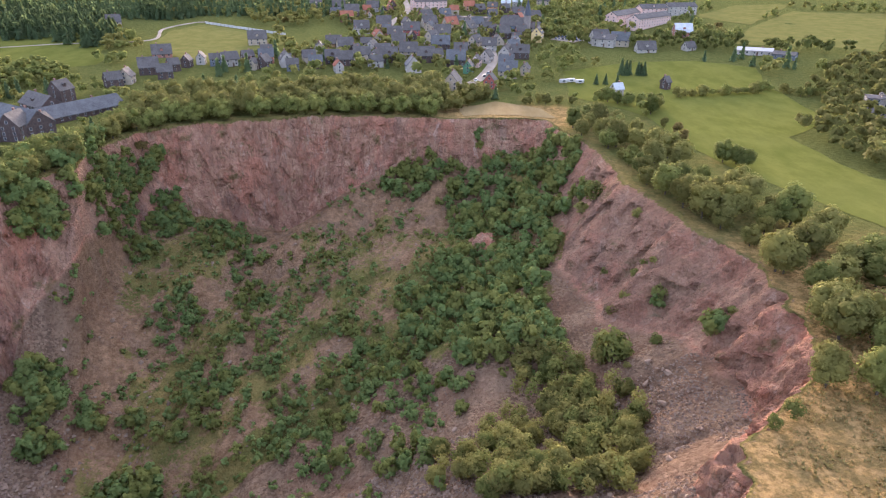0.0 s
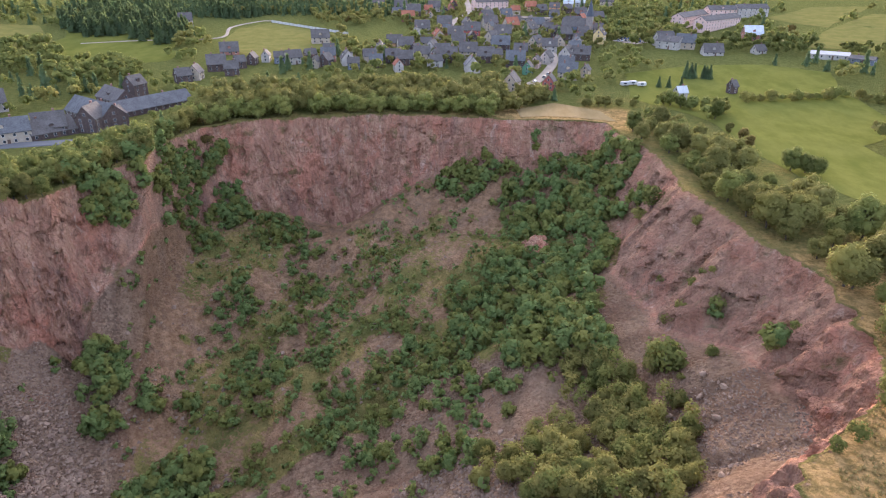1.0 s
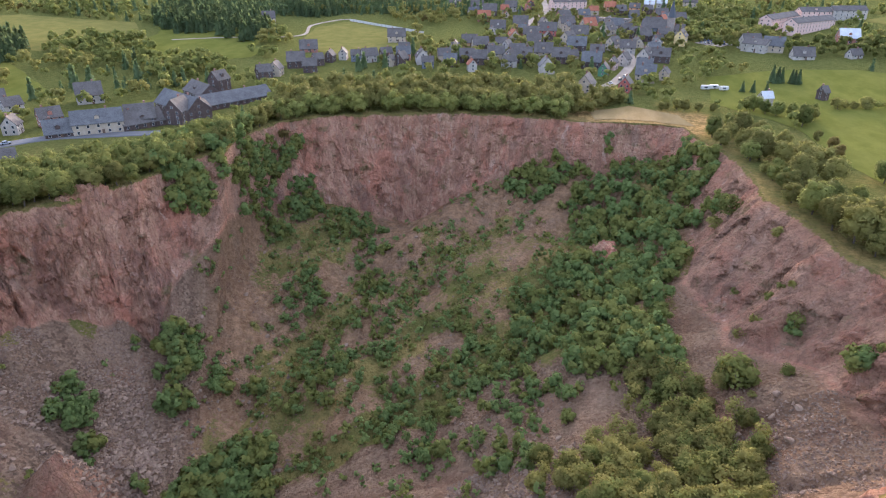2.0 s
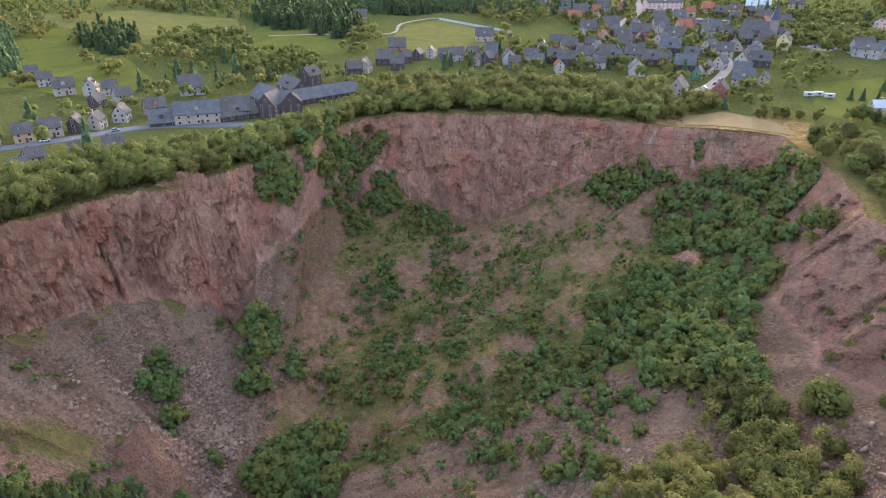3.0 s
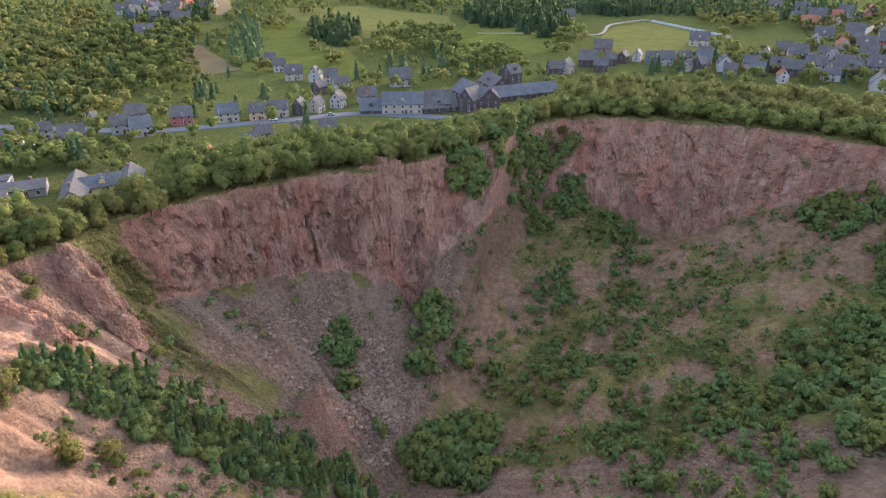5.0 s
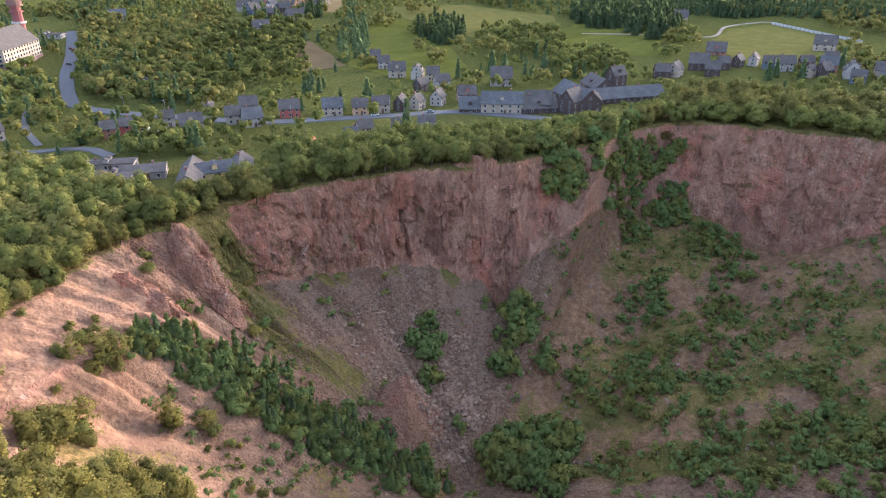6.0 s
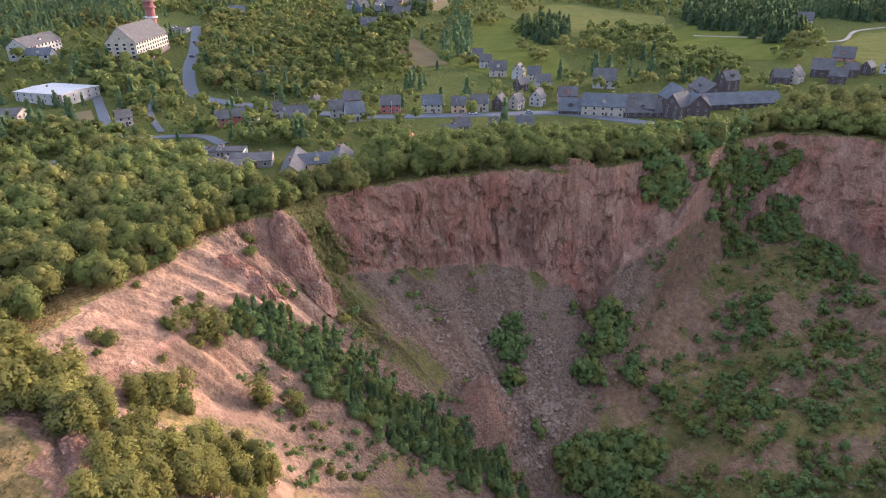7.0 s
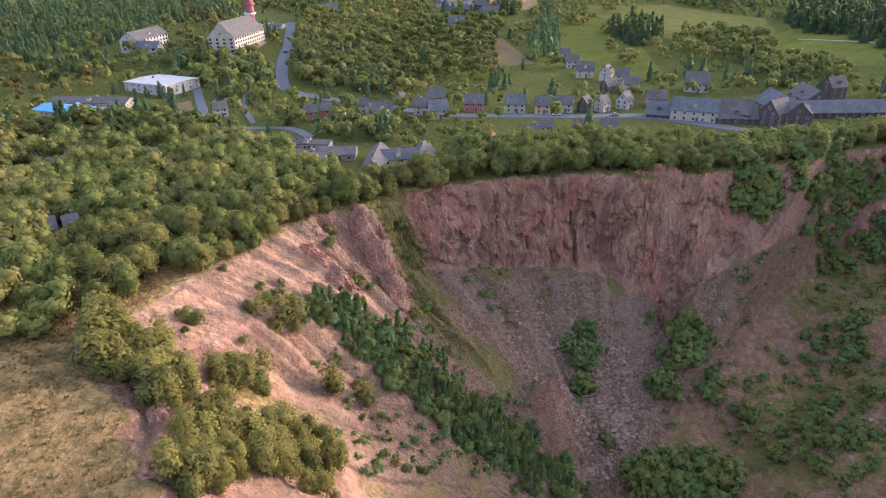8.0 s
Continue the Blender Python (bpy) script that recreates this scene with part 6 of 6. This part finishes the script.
crag(((-184, 64), (-178, 66), (-171, 69), (-160, 71)), 9, 6, 201, "slanting rib of dark reddish rock below the rim")
crag(((-172, 43), (-165, 49), (-158, 53)), 9, 3, 205, "bare pale rock slab on the slope")
crag(((15, 251), (19, 236), (22, 222)), 10, 4, 209, "pale broken outcrop among the bushes")
crag(((-133, -10), (-120, -4), (-105, -2), (-88, -5)), 7, 2.5, 221, "crumbling red scarp below the dry grass")
crag(((-166, 168), (-158, 178), (-150, 174)), 9, 4, 225, "buttress of red rock over the scree")

# ---- mine building details, church, wall ----
RED_STEEL = plain("red_steel", (0.30, 0.10, 0.085), 0.7)
SANDSTONE = plain("rough_plinth", (0.28, 0.17, 0.14), 0.9)
WHITE_PAINT = plain("white_paint", (0.52, 0.50, 0.46), 0.6)
DARK_SLATE = plain("dark_slate", (0.06, 0.065, 0.075), 0.6)


def ring_into(bm, r0, z0, r1, z1, sides=12):
    low = [bm.verts.new((math.cos(k / sides * math.tau) * r0, math.sin(k / sides * math.tau) * r0, z0)) for k in range(sides)]
    top = [bm.verts.new((math.cos(k / sides * math.tau) * r1, math.sin(k / sides * math.tau) * r1, z1)) for k in range(sides)]
    for k in range(sides):
        j = (k + 1) % sides
        bm.faces.new((low[k], low[j], top[j], top[k]))
    bm.faces.new(top)
    bm.faces.new(low[::-1])


def mine_tower(x, y, z):
    ob = new("mine_tower")
    ob.matrix_world = pose(x, y, z) @ Matrix.Diagonal((1.15, 1.15, 1.45, 1))
    bm = bmesh.new()
    ring_into(bm, 3.4, -2, 3.0, 20)
    part("shaft", bm, RED_STEEL, ob)
    for k in range(3):
        bm = bmesh.new()
        ring_into(bm, 4.2, 0, 4.2, 0.8)
        part("gallery", bm, WHITE_PAINT if k == 1 else RED_STEEL, ob).matrix_local = pose(0, 0, 7 + 5 * k)
    bm = bmesh.new()
    ring_into(bm, 4.6, 20, 4.2, 23)
    part("head", bm, CHIMNEY, ob)
    return tagged(ob, "red and white striped mine tower with galleries", "tower")


mine_tower(-560, 120, gz(-560, 120))
bm = bmesh.new()
box_into(bm, -30.4, -10.4, -2, 30.4, 10.4, 3.2)
base = part("plinth", bm, SANDSTONE, next(o for o in bpy.data.objects if o.name.startswith("office_block")), "rough reddish stone plinth")


def church(x, y, turn):
    ob = new("church")
    ob.matrix_world = pose(x, y, gz(x, y), 0, 0, turn)
    part("nave", gable_walls(20, 10, 7, 6), WALLS["slatewall"], ob)
    part("roof", gable_roof(20, 10, 7, 6), ROOFS["slate"], ob)
    bm = bmesh.new()
    box_into(bm, -2.6, -2.6, -2, 2.6, 2.6, 15)
    part("tower", bm, WALLS["stone"], ob).matrix_local = pose(-12.6, 0, 0)
    bm = bmesh.new()
    ring_into(bm, 3.6, 0, 0.15, 13, 8)
    part("spire", bm, DARK_SLATE, ob).matrix_local = pose(-12.6, 0, 15)
    windows_on(ob, 20, 10, 1, 2.2, 3, 4.0, WIDE_WINDOW, "ns")
    return tagged(ob, "grey church with a thin dark slate spire", "church")


church(58, 575, 160)


def long_wall():
    """The white boarded wall along the top of the pasture, on posts."""
    ob = new("boarded_wall")
    (x0, y0), (x1, y1) = (-212, 595), (-131, 551)
    z0, z1 = gz(x0, y0), gz(x1, y1)
    ob.matrix_world = Matrix.Translation((x0, y0, z0)) @ Matrix.Rotation(math.atan2(y1 - y0, x1 - x0), 4, "Z") @ Matrix.Rotation(-math.atan2(z1 - z0, math.hypot(x1 - x0, y1 - y0)), 4, "Y")
    length = math.hypot(x1 - x0, y1 - y0)
    n = 20
    for k in range(n):
        bm = bmesh.new()
        box_into(bm, k * length / n, -0.06, 0.1, (k + 0.97) * length / n, 0.06, 2.1)
        part("board", bm, WHITE_PAINT, ob)
        bm = bmesh.new()
        box_into(bm, k * length / n - 0.12, -0.15, -1.2, k * length / n + 0.12, -0.06, 2.2)
        part("post", bm, DOOR, ob)
    return tagged(ob, "long white boarded wall above the pasture", "wall")


long_wall()

# ---- yards ----
field("gravel_yard", ((-262, -22), (-256, -38), (-240, -46), (-240, -34), (-252, -22)), GRAVEL, "pale gravel yard beside low garages", 0.3, "yard")
field("bare_ground", ((-374, 26), (-383, 44), (-338, 36), (-335, 20)), FALLOW, "bare brown building ground beside the works road", 0.3, "yard")
field("car_park", ((86, 545), (104, 533), (116, 542), (100, 562)), GRAVEL, "pale car park at the edge of the town", 0.3, "yard")
field("garage_yard", ((-268, 62), (-258, 58), (-250, 66), (-247, 80), (-252, 84)), ASPHALT, "asphalt yard before the garages", 0.35, "yard")
field("lawn", ((-200, 8), (-193, 24), (-212, 34), (-222, 20)), MEADOW, "small green clearing inside the wood", 0.3)

# ---- vehicles ----
TYRE = plain("tyre_rubber", (0.03, 0.03, 0.03), 0.85)
CAR_PAINTS = [plain("car_paint", c, 0.3, 0.0, 0.5) for c in ((0.62, 0.62, 0.61), (0.05, 0.05, 0.06), (0.30, 0.31, 0.33), (0.30, 0.04, 0.04), (0.06, 0.10, 0.22))]
CAR_WORDS = ("white", "black", "silver grey", "dark red", "dark blue")


def car(x, y, turn, tone, z=None):
    """A small car: body, glazed cabin and four wheels."""
    ob = new("car")
    ob.matrix_world = pose(x, y, (gz(x, y) if z is None else z) + 0.45, 0, 0, turn)
    bm = bmesh.new()
    box_into(bm, -2.1, -0.85, 0.25, 2.1, 0.85, 0.85)
    bmesh.ops.bevel(bm, geom=bm.edges[:], offset=0.16, segments=2, affect="EDGES")
    part("body", bm, CAR_PAINTS[tone], ob)
    bm = bmesh.new()
    box_into(bm, -1.5, -0.74, 0.8, 1.0, 0.74, 1.42)
    for v in bm.verts:
        if v.co.z > 1:
            v.co.x = v.co.x * 0.68 - 0.1
            v.co.y *= 0.84
    bmesh.ops.bevel(bm, geom=bm.edges[:], offset=0.06, segments=1, affect="EDGES")
    part("cabin", bm, GLASS, ob)
    bm = bmesh.new()
    box_into(bm, -1.02, -0.60, 1.40, 0.55, 0.60, 1.47)
    part("roof", bm, CAR_PAINTS[tone], ob)
    for wx in (-1.3, 1.3):
        for wy in (-0.8, 0.8):
            bm = bmesh.new()
            ring_into(bm, 0.32, -0.1, 0.32, 0.1, 12)
            part("wheel", bm, TYRE, ob).matrix_local = pose(wx, wy, 0.32, 90, 0, 0)
    return tagged(ob, CAR_WORDS[tone] + " car parked or standing on the asphalt", "car", group="cars")


PARK = random.Random(77)
for k in range(8):
    for row in (0, 1):
        car(91 + k * 2.7 + row * 4, 545 - k * 0.8 + row * 9, 75 + PARK.uniform(-3, 3), PARK.randrange(5))
for x, y, turn, tone in ((-535, 143, 18, 3), (-485, 126, 18, 1), (-251, 197, 57, 0), (-236, 221, 58, 2), (-331, 40, 80, 0), (-258, 64, 20, 0), (-262, 61, 60, 2), (-300, 106, 50, 0), (26, 420, 75, 1), (20, 408, 75, 0), (29, 428, 70, 2), (-270, 166, 50, 4)):
    car(x, y, turn, tone)


def caravan(x, y, turn):
    ob = new("caravan")
    ob.matrix_world = pose(x, y, gz(x, y) + 0.4, 0, 0, turn)
    bm = bmesh.new()
    box_into(bm, -2.6, -1.1, 0.4, 2.6, 1.1, 2.6)
    bmesh.ops.bevel(bm, geom=bm.edges[:], offset=0.3, segments=3, affect="EDGES")
    part("body", bm, WHITE_PAINT, ob)
    w = new("window", WIDE_WINDOW)
    w.parent = ob
    w.matrix_local = pose(0, -1.12, 1.2) @ Matrix.Diagonal((1, 1, 0.55, 1))
    for wy in (-1.0, 1.0):
        bm = bmesh.new()
        ring_into(bm, 0.35, -0.1, 0.35, 0.1, 12)
        part("wheel", bm, TYRE, ob).matrix_local = pose(0.3, wy, 0.35, 90, 0, 0)
    return tagged(ob, "white caravan parked on the grass", "caravan", group="caravans")


for x, y, turn in ((74, 403, 10), (79, 405, 15), (84, 402, 5), (-303, 103, 40), (-263, 56, 30)):
    caravan(x, y, turn)


# ---- street lamps and masts along the road ----
STEEL = plain("galvanised_steel", (0.32, 0.33, 0.34), 0.5, 0.6)


def street_lamp(x, y, turn):
    ob = new("street_lamp")
    ob.matrix_world = pose(x, y, gz(x, y), 0, 0, turn)
    bm = bmesh.new()
    ring_into(bm, 0.14, -0.5, 0.09, 7.0, 8)
    part("pole", bm, STEEL, ob)
    bm = bmesh.new()
    box_into(bm, -0.1, -0.12, 6.9, 1.5, 0.12, 7.05)
    part("head", bm, STEEL, ob)
    return tagged(ob, "grey steel street lamp beside the road", "street lamp", group="street lamps")


lane = bend(((-353, 109), (-311, 133), (-283, 150), (-264, 176), (-246, 204), (-229, 233), (-203, 246)), 30.0)
for (x0, y0), (x1, y1) in zip(lane, lane[1:]):
    a = math.atan2(y1 - y0, x1 - x0)
    street_lamp(x0 - math.sin(a) * 5.2, y0 + math.cos(a) * 5.2, math.degrees(a) - 90)
